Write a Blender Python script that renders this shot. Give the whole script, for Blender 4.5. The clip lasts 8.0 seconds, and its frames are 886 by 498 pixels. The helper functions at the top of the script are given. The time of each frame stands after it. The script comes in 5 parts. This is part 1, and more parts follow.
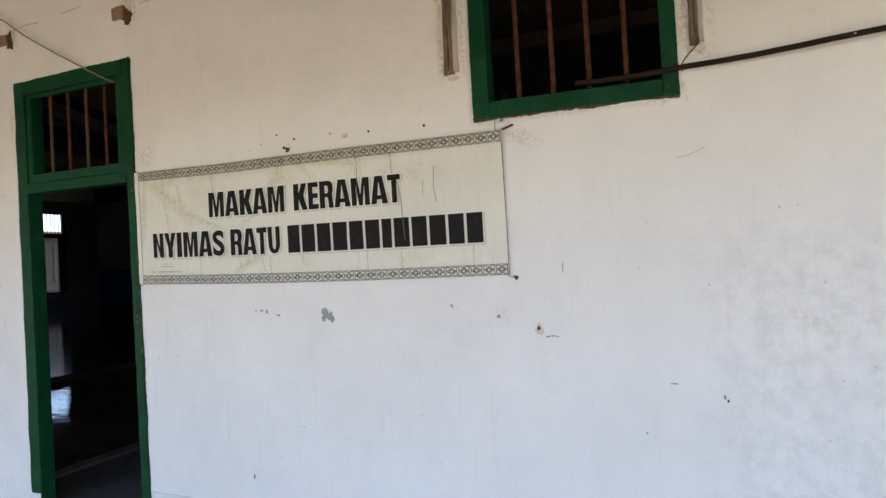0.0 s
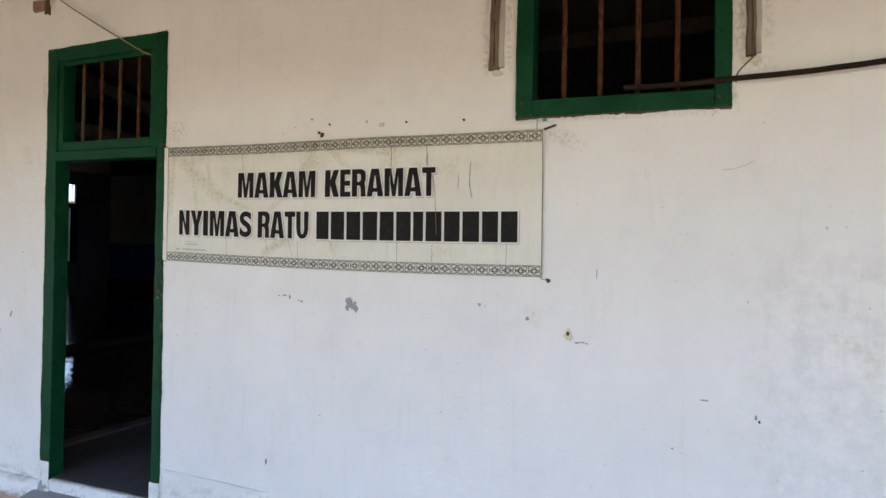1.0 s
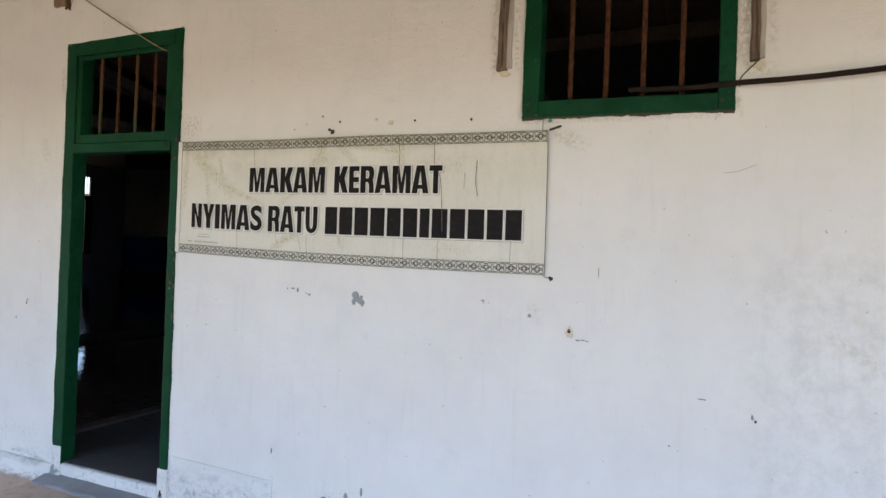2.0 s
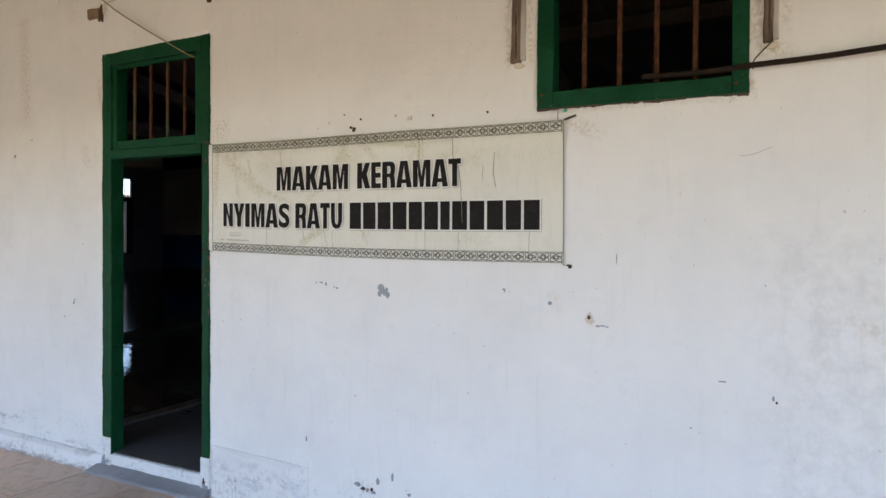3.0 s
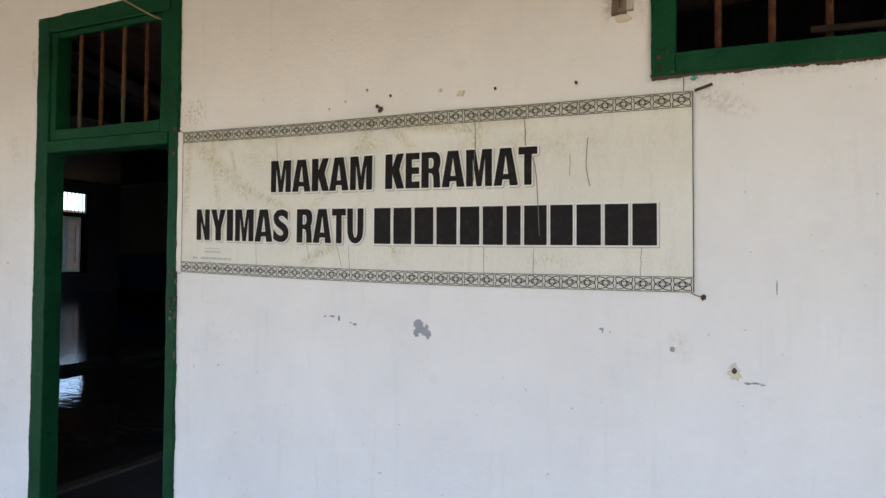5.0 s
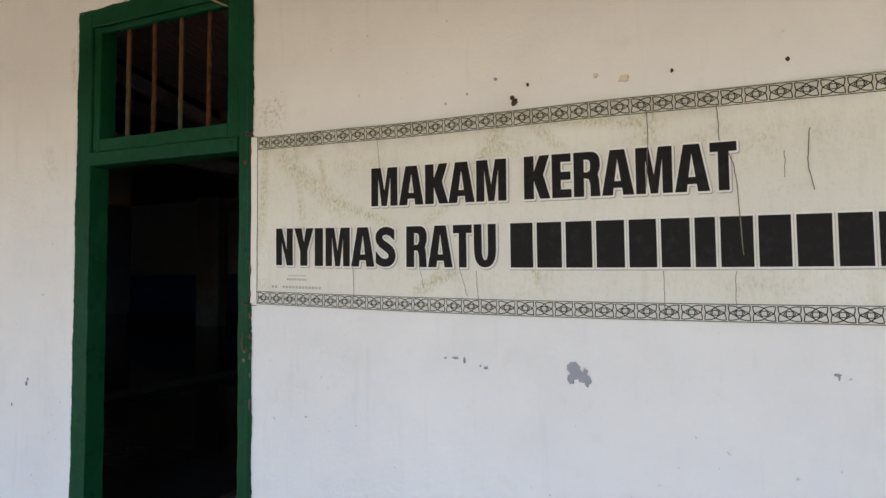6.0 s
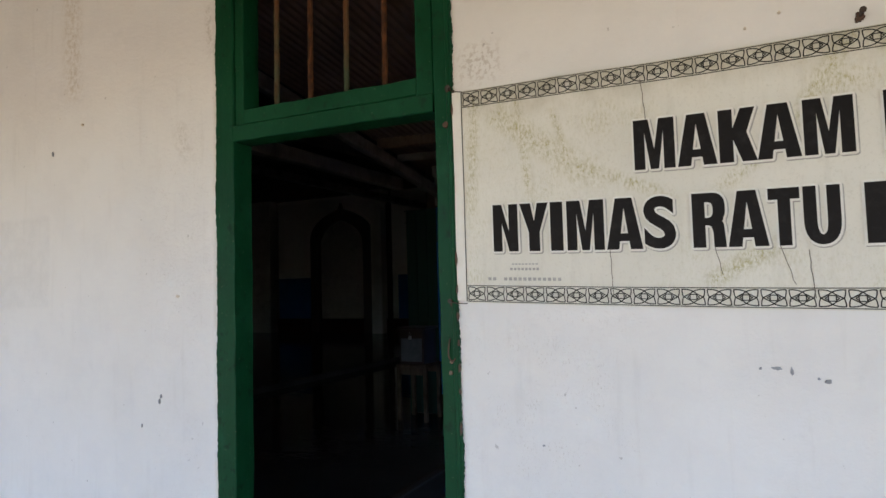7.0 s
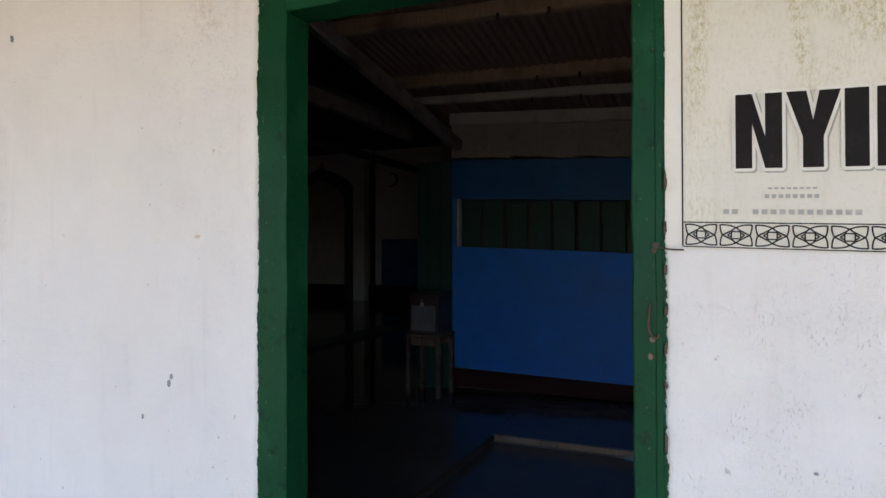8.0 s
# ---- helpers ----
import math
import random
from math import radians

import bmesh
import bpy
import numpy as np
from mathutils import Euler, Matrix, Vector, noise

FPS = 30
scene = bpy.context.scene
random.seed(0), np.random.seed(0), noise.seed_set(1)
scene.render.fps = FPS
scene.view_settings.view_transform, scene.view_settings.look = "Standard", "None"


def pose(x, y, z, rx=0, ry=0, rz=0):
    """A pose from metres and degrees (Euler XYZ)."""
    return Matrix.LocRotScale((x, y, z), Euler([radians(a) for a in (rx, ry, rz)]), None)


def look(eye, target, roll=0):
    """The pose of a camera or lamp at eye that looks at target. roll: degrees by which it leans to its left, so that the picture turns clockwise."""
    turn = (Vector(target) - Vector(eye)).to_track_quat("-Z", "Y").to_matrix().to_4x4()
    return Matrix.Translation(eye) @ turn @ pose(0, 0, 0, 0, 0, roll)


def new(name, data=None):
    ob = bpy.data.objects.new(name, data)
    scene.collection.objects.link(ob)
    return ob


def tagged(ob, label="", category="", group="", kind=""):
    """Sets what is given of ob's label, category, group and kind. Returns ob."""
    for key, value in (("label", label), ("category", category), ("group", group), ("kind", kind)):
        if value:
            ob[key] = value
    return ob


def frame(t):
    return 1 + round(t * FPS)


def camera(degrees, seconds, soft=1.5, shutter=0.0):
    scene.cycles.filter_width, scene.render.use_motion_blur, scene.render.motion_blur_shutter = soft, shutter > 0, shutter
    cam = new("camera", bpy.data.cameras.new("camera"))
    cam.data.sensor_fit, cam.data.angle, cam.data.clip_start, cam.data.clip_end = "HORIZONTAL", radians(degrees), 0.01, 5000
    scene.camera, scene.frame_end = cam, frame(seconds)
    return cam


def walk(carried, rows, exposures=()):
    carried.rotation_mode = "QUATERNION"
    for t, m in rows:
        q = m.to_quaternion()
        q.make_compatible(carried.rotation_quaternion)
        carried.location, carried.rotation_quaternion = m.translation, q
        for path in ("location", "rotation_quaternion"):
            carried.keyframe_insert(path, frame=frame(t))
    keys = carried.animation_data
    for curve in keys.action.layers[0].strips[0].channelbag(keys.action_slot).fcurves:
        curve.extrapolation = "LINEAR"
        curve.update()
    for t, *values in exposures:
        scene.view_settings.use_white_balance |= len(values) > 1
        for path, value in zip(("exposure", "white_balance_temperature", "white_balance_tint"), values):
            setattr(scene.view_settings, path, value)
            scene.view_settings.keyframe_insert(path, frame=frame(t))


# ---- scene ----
cam = camera(71.0, 8.0)
PATH = [
    (0, (0.668, -2.949, 1.688), (-0.08, -1.095, 1.729), -3.4),
    (0.5, (0.568, -2.973, 1.689), (-0.181, -1.119, 1.73), -1.2),
    (1, (0.536, -2.953, 1.691), (-0.233, -1.107, 1.721), 0.7),
    (1.5, (0.541, -2.967, 1.674), (-0.229, -1.121, 1.714), 1.8),
    (3, (0.677, -3.043, 1.689), (-0.22, -1.255, 1.68), 0.1),
    (3.5, (0.507, -2.984, 1.677), (-0.401, -1.202, 1.673), -1.3),
    (4, (0.277, -2.868, 1.703), (-0.559, -1.051, 1.712), -1.8),
    (4.2, (0.191, -2.835, 1.714), (-0.617, -1.005, 1.723), -1.4),
    (5.3, (-0.264, -2.219, 1.69), (-1.063, -0.387, 1.755), 0.5),
    (5.5, (-0.393, -2.181, 1.745), (-1.191, -0.348, 1.793), -0.0),
    (6, (-0.801, -2.092, 1.74), (-1.605, -0.264, 1.848), -0.6),
    (6.5, (-1.225, -1.975, 1.747), (-2.092, -0.177, 1.86), -1.2),
    (7, (-1.712, -1.896, 1.71), (-2.608, -0.112, 1.831), -1.6),
    (7.5, (-2.16, -1.754, 1.666), (-3.041, 0.039, 1.746), -1.4),
    (7.7, (-2.275, -1.612, 1.609), (-3.163, 0.177, 1.697), -0.5),
    (8, (-2.506, -1.43, 1.641), (-3.315, 0.399, 1.662), -0.1),
]
walk(cam, [(t, look(eye, target, roll)) for t, eye, target, roll in PATH], [(0, 1.75, 6370, 17), (6.8, 1.75, 6370, 17), (7.5, 1.90, 6270, 18), (8, 1.97, 6290, 19)])

# ---- world and sun ----
world = bpy.data.worlds.new("world")
scene.world = world
world.use_nodes = True
wn = world.node_tree.nodes
sky = wn.new("ShaderNodeTexSky")
sky.sky_type = 'NISHITA'
sky.sun_disc = False
sky.sun_elevation = radians(62)
sky.sun_rotation = radians(150)
sky.dust_density, sky.ozone_density = 0.3, 3.0
world.node_tree.links.new(sky.outputs["Color"], wn["Background"].inputs["Color"])
wn["Background"].inputs["Strength"].default_value = 0.15
sun = new("sun", bpy.data.lights.new("sun", 'SUN'))
sun.data.energy, sun.data.angle, sun.data.color = 2.3, radians(0.5), (1.0, 0.95, 0.86)
sun.matrix_world = look((3, -5.2, 11.0), (0, 0, 0))


# ---- materials ----
def shader(name, rough=0.6, metal=0.0, spec=0.5):
    m = bpy.data.materials.new(name)
    m.use_nodes = True
    b = m.node_tree.nodes["Principled BSDF"]
    b.inputs["Roughness"].default_value = rough
    b.inputs["Metallic"].default_value = metal
    b.inputs["Specular IOR Level"].default_value = spec
    return m, m.node_tree.nodes, m.node_tree.links, b


def coords(n, l, scale=(1, 1, 1)):
    tc = n.new("ShaderNodeTexCoord")
    mp = n.new("ShaderNodeMapping")
    mp.inputs["Scale"].default_value = scale
    l.new(tc.outputs["Object"], mp.inputs["Vector"])
    return mp.outputs["Vector"]


def noise_node(n, l, vec, scale, detail=4.0, rough=0.55):
    t = n.new("ShaderNodeTexNoise")
    t.inputs["Scale"].default_value = scale
    t.inputs["Detail"].default_value = detail
    t.inputs["Roughness"].default_value = rough
    l.new(vec, t.inputs["Vector"])
    return t.outputs["Fac"]


def ramp(n, l, fac, lo, hi, a=0.0, b=1.0):
    r = n.new("ShaderNodeMapRange")
    r.inputs["From Min"].default_value, r.inputs["From Max"].default_value = lo, hi
    r.inputs["To Min"].default_value, r.inputs["To Max"].default_value = a, b
    r.clamp = True
    l.new(fac, r.inputs["Value"])
    return r.outputs["Result"]


def blend(n, l, fac, a, b):
    x = n.new("ShaderNodeMix")
    x.data_type = 'RGBA'
    for sock, v in ((x.inputs[0], fac), (x.inputs[6], a), (x.inputs[7], b)):
        if isinstance(v, bpy.types.NodeSocket):
            l.new(v, sock)
        elif isinstance(v, (int, float)):
            sock.default_value = v
        else:
            sock.default_value = (*v, 1.0)
    return x.outputs[2]


def maths(n, l, op, a, b=0.0):
    x = n.new("ShaderNodeMath")
    x.operation = op
    for sock, v in zip(x.inputs, (a, b)):
        if isinstance(v, bpy.types.NodeSocket):
            l.new(v, sock)
        else:
            sock.default_value = v
    return x.outputs[0]


def bump(n, l, b, height, strength, distance):
    x = n.new("ShaderNodeBump")
    x.inputs["Strength"].default_value = strength
    x.inputs["Distance"].default_value = distance
    l.new(height, x.inputs["Height"])
    l.new(x.outputs["Normal"], b.inputs["Normal"])


def painted(name, c1, c2, dirt, rough=0.5, scale=6.0, fine=90.0, dirt_amount=0.3, relief=0.002, stretch=(1, 1, 1), metal=0.0, spec=0.5):
    """Two tones in large clouds, a fine grain, and dirt in patches."""
    m, n, l, b = shader(name, rough, metal, spec)
    v = coords(n, l, stretch)
    big = noise_node(n, l, v, scale, 5)
    small = noise_node(n, l, v, fine, 4, 0.6)
    col = blend(n, l, ramp(n, l, big, 0.35, 0.65), c1, c2)
    patch = maths(n, l, 'MULTIPLY', ramp(n, l, noise_node(n, l, v, scale * 2.3, 6, 0.7), 0.55, 0.72), dirt_amount)
    col = blend(n, l, patch, col, dirt)
    col = blend(n, l, ramp(n, l, small, 0.55, 0.8, 0.0, 0.35), col, dirt)
    l.new(col, b.inputs["Base Color"])
    l.new(ramp(n, l, big, 0.3, 0.7, max(rough - 0.1, 0.02), min(rough + 0.1, 1.0)), b.inputs["Roughness"])
    bump(n, l, b, small, 0.5, relief)
    return m


def box_mask(n, l, x0, x1, z0, z1, soft):
    """1 inside a rectangle of the wall, fading over soft metres."""
    tc = n.new("ShaderNodeTexCoord")
    sep = n.new("ShaderNodeSeparateXYZ")
    l.new(tc.outputs["Object"], sep.inputs[0])
    out = None
    for s, lo, hi in (("X", x0, x1), ("Z", z0, z1)):
        for edge, sign in ((lo, 1), (hi, -1)):
            r = ramp(n, l, sep.outputs[s], edge - soft * sign, edge + soft * sign)
            out = r if out is None else maths(n, l, 'MULTIPLY', out, r)
    return out


def streak_mask(n, l, x0, z0, x1, z1, width):
    """1 along a line on the wall from one place to another, fading sideways."""
    tc = n.new("ShaderNodeTexCoord")
    sep = n.new("ShaderNodeSeparateXYZ")
    l.new(tc.outputs["Object"], sep.inputs[0])
    length = math.hypot(x1 - x0, z1 - z0)
    cx, cz = (x1 - x0) / length, (z1 - z0) / length
    dx, dz = maths(n, l, 'SUBTRACT', sep.outputs["X"], x0), maths(n, l, 'SUBTRACT', sep.outputs["Z"], z0)
    along = maths(n, l, 'ADD', maths(n, l, 'MULTIPLY', dx, cx), maths(n, l, 'MULTIPLY', dz, cz))
    across = maths(n, l, 'ABSOLUTE', maths(n, l, 'SUBTRACT', maths(n, l, 'MULTIPLY', dx, cz), maths(n, l, 'MULTIPLY', dz, cx)))
    m = maths(n, l, 'MULTIPLY', ramp(n, l, along, -0.02, 0.02), ramp(n, l, along, length + 0.05, length - 0.05))
    return maths(n, l, 'MULTIPLY', m, ramp(n, l, across, width, width * 0.2))


def plaster_material():
    m, n, l, b = shader("plaster_white", 0.85, 0.0, 0.25)
    v = coords(n, l)
    big = noise_node(n, l, v, 1.3, 5, 0.6)
    mid = noise_node(n, l, v, 7.0, 6, 0.65)
    fine = noise_node(n, l, v, 60.0, 5, 0.7)
    streak = noise_node(n, l, coords(n, l, (9, 9, 0.9)), 2.0, 5, 0.6)
    col = blend(n, l, ramp(n, l, big, 0.3, 0.7), (0.80, 0.785, 0.75), (0.74, 0.725, 0.69))
    col = blend(n, l, ramp(n, l, streak, 0.58, 0.75, 0, 0.25), col, (0.60, 0.57, 0.52))
    col = blend(n, l, ramp(n, l, mid, 0.60, 0.78, 0, 0.30), col, (0.60, 0.59, 0.56))
    mott = ramp(n, l, noise_node(n, l, v, 3.2, 7, 0.68), 0.46, 0.66, 0, 0.16)
    col = blend(n, l, mott, col, (0.57, 0.565, 0.57))
    # old repair with blotchy whitewash
    rep = maths(n, l, 'MULTIPLY', box_mask(n, l, 0.72, 9.0, 0.0, 1.75, 0.12), ramp(n, l, noise_node(n, l, v, 9.0, 8, 0.75), 0.44, 0.62))
    col = blend(n, l, maths(n, l, 'MULTIPLY', rep, 0.34), col, (0.50, 0.49, 0.46))
    rust = maths(n, l, 'MULTIPLY', box_mask(n, l, 1.05, 1.35, 1.20, 1.45, 0.07), ramp(n, l, noise_node(n, l, v, 14, 4), 0.5, 0.62))
    col = blend(n, l, maths(n, l, 'MULTIPLY', rust, 0.2), col, (0.55, 0.44, 0.28))
    # damp and grime runs below eave, beside battens; grime and painted shadow under window
    for q, weight, tone in (((-4.73, 3.56, -4.70, 2.70, 0.10), 0.55, (0.52, 0.45, 0.34)), ((-4.10, 3.62, -4.10, 3.42, 0.10), 0.4, (0.50, 0.44, 0.35)), ((0.690, 3.8, 0.692, 2.60, 0.045), 0.75, (0.40, 0.36, 0.31)), ((0.80, 3.8, 0.795, 2.62, 0.03), 0.5, (0.45, 0.41, 0.35)), ((-0.475, 3.8, -0.47, 2.62, 0.03), 0.6, (0.42, 0.37, 0.31)), ((-0.350, 3.8, -0.352, 2.62, 0.025), 0.55, (0.42, 0.37, 0.31)), ((0.69, 2.56, 0.80, 2.53, 0.045), 0.8, (0.42, 0.40, 0.24)), ((0.66, 2.44, 0.67, 2.36, 0.02), 0.7, (0.42, 0.38, 0.24)), ((-0.31, 2.365, 0.65, 2.345, 0.016), 0.35, (0.36, 0.33, 0.28)), ((-0.15, 2.31, 0.0, 2.24, 0.05), 0.55, (0.42, 0.37, 0.30)), ((-3.70, 3.52, -3.68, 3.42, 0.03), 0.7, (0.33, 0.28, 0.22)), ((-2.56, 3.48, -2.55, 3.38, 0.03), 0.7, (0.33, 0.28, 0.22)), ((-2.60, 3.62, -2.63, 3.46, 0.06), 0.6, (0.40, 0.35, 0.28)), ((-3.72, 3.62, -3.74, 3.50, 0.05), 0.5, (0.42, 0.37, 0.30)), ((-3.77, 2.95, -3.76, 2.75, 0.03), 0.6, (0.45, 0.41, 0.35)), ((-3.95, 2.45, -3.90, 2.30, 0.06), 0.5, (0.50, 0.46, 0.40)), ((-0.24, 1.46, -0.20, 1.38, 0.04), 0.5, (0.58, 0.50, 0.38)), ((1.03, 1.40, 1.22, 1.28, 0.04), 0.5, (0.58, 0.52, 0.40))):
        run = maths(n, l, 'MULTIPLY', streak_mask(n, l, *q), ramp(n, l, noise_node(n, l, v, 40, 6, 0.72), 0.44, 0.60))
        col = blend(n, l, maths(n, l, 'MULTIPLY', run, weight), col, tone)
    # ghost of a removed notice
    ghost = maths(n, l, 'MULTIPLY', box_mask(n, l, -5.32, -4.88, 1.66, 2.12, 0.012), ramp(n, l, noise_node(n, l, v, 12, 6, 0.7), 0.38, 0.62, 0.05, 0.35))
    col = blend(n, l, ghost, col, (0.62, 0.61, 0.585))
    # scuffed foot of the wall
    foot = maths(n, l, 'MULTIPLY', box_mask(n, l, -9, 9, -1, 0.30, 0.10), ramp(n, l, noise_node(n, l, v, 30, 7, 0.75), 0.50, 0.62))
    foot = maths(n, l, 'MULTIPLY', foot, ramp(n, l, noise_node(n, l, v, 4.0, 4, 0.6), 0.45, 0.65))
    col = blend(n, l, maths(n, l, 'MULTIPLY', foot, 0.7), col, (0.30, 0.29, 0.30))
    # kicked and flaked plaster beside the doorway
    for q, weight, tone in (((-4.20, -3.80, 0.10, 0.16, 0.03), 0.55, (0.27, 0.25, 0.24)), ((-5.6, -4.75, 0.225, 0.262, 0.02), 0.8, (0.24, 0.24, 0.26)), ((-9.0, -3.72, -0.02, 0.035, 0.03), 0.7, (0.24, 0.19, 0.14)), ((-2.30, -1.80, 0.05, 0.30, 0.05), 0.30, (0.40, 0.43, 0.50)), ((-2.60, -2.10, 0.14, 0.26, 0.06), 0.35, (0.40, 0.38, 0.42)), ((-3.70, -3.62, 0.0, 0.10, 0.03), 0.8, (0.16, 0.14, 0.12))):
        kick = maths(n, l, 'MULTIPLY', box_mask(n, l, *q), ramp(n, l, noise_node(n, l, coords(n, l, (0.6, 1, 1.4)), 16, 7, 0.72), 0.47, 0.58))
        col = blend(n, l, maths(n, l, 'MULTIPLY', kick, weight), col, tone)
    kerf = maths(n, l, 'MULTIPLY', box_mask(n, l, -10, 9, -1, 0.012, 0.012), ramp(n, l, noise_node(n, l, v, 18, 5, 0.7), 0.35, 0.6, 0.2, 0.8))
    col = blend(n, l, kerf, col, (0.16, 0.125, 0.095))
    # flaked stipple near the door
    peel = maths(n, l, 'MULTIPLY', box_mask(n, l, -2.60, -2.02, 0.0, 1.63, 0.12), ramp(n, l, noise_node(n, l, coords(n, l, (1.5, 1, 0.6)), 150, 5, 0.75), 0.575, 0.65))
    pl2 = maths(n, l, 'MULTIPLY', box_mask(n, l, -4.15, -3.74, 0.6, 2.5, 0.12), ramp(n, l, noise_node(n, l, v, 200, 5, 0.75), 0.58, 0.65))
    pl3 = maths(n, l, 'MULTIPLY', box_mask(n, l, -2.58, -2.44, 2.40, 2.52, 0.03), ramp(n, l, noise_node(n, l, v, 60, 4, 0.65), 0.50, 0.58))
    clumps = ramp(n, l, noise_node(n, l, v, 9.0, 4, 0.6), 0.45, 0.62)
    peel = maths(n, l, 'MULTIPLY', peel, clumps)
    pl2 = maths(n, l, 'MULTIPLY', pl2, clumps)
    peels = maths(n, l, 'MAXIMUM', maths(n, l, 'MAXIMUM', peel, pl2), pl3)
    col = blend(n, l, maths(n, l, 'MULTIPLY', peels, 0.50), col, (0.44, 0.375, 0.30))
    # specks
    speck = ramp(n, l, noise_node(n, l, v, 34, 3, 0.5), 0.715, 0.74)
    col = blend(n, l, maths(n, l, 'MULTIPLY', speck, 0.5), col, (0.33, 0.30, 0.27))
    l.new(col, b.inputs["Base Color"])
    h = maths(n, l, 'ADD', maths(n, l, 'MULTIPLY', mid, 0.8), maths(n, l, 'MULTIPLY', fine, 0.35))
    h = maths(n, l, 'ADD', h, maths(n, l, 'MULTIPLY', noise_node(n, l, v, 150.0, 4, 0.7), 0.16))
    lumpy = maths(n, l, 'MAXIMUM', box_mask(n, l, -2.62, -2.00, 0.0, 1.64, 0.15), box_mask(n, l, -4.3, -3.72, 0.3, 2.6, 0.2))
    h = maths(n, l, 'ADD', h, maths(n, l, 'MULTIPLY', maths(n, l, 'MULTIPLY', lumpy, noise_node(n, l, v, 45.0, 5, 0.65)), 0.8))
    h = maths(n, l, 'SUBTRACT', h, maths(n, l, 'MULTIPLY', peels, 0.2))
    h = maths(n, l, 'SUBTRACT', h, maths(n, l, 'MULTIPLY', foot, 0.3))
    bump(n, l, b, h, 0.8, 0.008)
    return m


def banner_material():
    m, n, l, b = shader("banner_vinyl", 0.6, 0.0, 0.2)
    v = coords(n, l)
    big = noise_node(n, l, v, 2.2, 4)
    col = blend(n, l, ramp(n, l, big, 0.35, 0.65), (0.735, 0.715, 0.63), (0.685, 0.665, 0.58))
    clouds = ramp(n, l, noise_node(n, l, coords(n, l, (1, 1, 1.6)), 5.0, 6, 0.65), 0.52, 0.70)
    grain = ramp(n, l, noise_node(n, l, coords(n, l, (1.5, 1, 0.55)), 95.0, 8, 0.8), 0.47, 0.61)
    zones = box_mask(n, l, -2.62, -2.00, 1.95, 2.40, 0.10)
    for z in ((-1.56, -1.38, 2.16, 2.40, 0.05), (-1.04, -0.96, 2.05, 2.36, 0.03), (-1.95, -1.30, 1.66, 1.80, 0.05), (-2.62, -0.1, 2.26, 2.40, 0.03), (-2.62, -2.50, 1.7, 2.4, 0.04), (-1.0, -0.30, 1.68, 1.80, 0.06), (-0.85, -0.20, 2.05, 2.24, 0.08)):
        zones = maths(n, l, 'MAXIMUM', zones, box_mask(n, l, *z))
    alg = maths(n, l, 'MULTIPLY', maths(n, l, 'MULTIPLY', zones, grain), maths(n, l, 'ADD', maths(n, l, 'MULTIPLY', clouds, 0.75), 0.12))
    col = blend(n, l, alg, col, (0.38, 0.34, 0.10))
    lines = None
    for q in ((-1.45, 2.36, -1.60, 2.12, 0.035), (-1.43, 2.34, -1.28, 2.20, 0.030), (-2.47, 2.28, -2.12, 2.02, 0.055), (-2.16, 2.06, -1.93, 1.96, 0.030), (-1.60, 2.10, -1.80, 1.96, 0.030), (-1.00, 2.34, -0.995, 2.09, 0.014), (-0.975, 2.33, -0.97, 2.18, 0.010), (-2.38, 2.32, -2.34, 1.98, 0.022), (-2.53, 2.34, -2.55, 1.95, 0.030), (-1.83, 1.70, -1.66, 1.80, 0.035), (-1.38, 1.80, -1.35, 1.72, 0.020), (-2.26, 2.26, -2.20, 2.02, 0.018), (-1.33, 2.30, -0.95, 2.24, 0.030)):
        k = streak_mask(n, l, *q)
        lines = k if lines is None else maths(n, l, 'MAXIMUM', lines, k)
    broken = ramp(n, l, noise_node(n, l, coords(n, l, (1.2, 1, 0.6)), 120.0, 8, 0.8), 0.47, 0.60)
    col = blend(n, l, maths(n, l, 'MULTIPLY', maths(n, l, 'MULTIPLY', lines, broken), 0.75), col, (0.36, 0.32, 0.095))
    top = maths(n, l, 'MULTIPLY', box_mask(n, l, -2.7, 0.0, 2.29, 2.5, 0.05), ramp(n, l, noise_node(n, l, v, 9, 5, 0.6), 0.4, 0.65, 0.2, 0.7))
    col = blend(n, l, top, col, (0.34, 0.31, 0.21))
    grey = ramp(n, l, noise_node(n, l, coords(n, l, (1, 1, 0.5)), 8.0, 6, 0.7), 0.56, 0.74, 0, 0.22)
    col = blend(n, l, grey, col, (0.48, 0.47, 0.42))
    dots = ramp(n, l, noise_node(n, l, v, 110.0, 5, 0.7), 0.54, 0.70, 0, 0.30)
    col = blend(n, l, dots, col, (0.46, 0.43, 0.33))
    smear = ramp(n, l, noise_node(n, l, coords(n, l, (3.0, 1, 0.5)), 9.0, 6, 0.7), 0.52, 0.72, 0, 0.28)
    col = blend(n, l, smear, col, (0.50, 0.475, 0.39))
    l.new(col, b.inputs["Base Color"])
    folds = maths(n, l, 'ADD', noise_node(n, l, coords(n, l, (1.6, 1, 1.0)), 7.0, 4, 0.55), maths(n, l, 'MULTIPLY', noise_node(n, l, v, 70.0, 4, 0.6), 0.12))
    bump(n, l, b, folds, 0.35, 0.012)
    return m


def print_ink(name, colour, rough=0.35):
    m, n, l, b = shader(name, 0.55, 0.0, 0.15)
    v = coords(n, l)
    worn = ramp(n, l, noise_node(n, l, v, 30, 6, 0.7), 0.50, 0.75)
    l.new(blend(n, l, worn, colour, tuple(min(1, c * 1.5 + 0.008) for c in colour)), b.inputs["Base Color"])
    bump(n, l, b, noise_node(n, l, v, 25, 4), 0.3, 0.003)
    return m


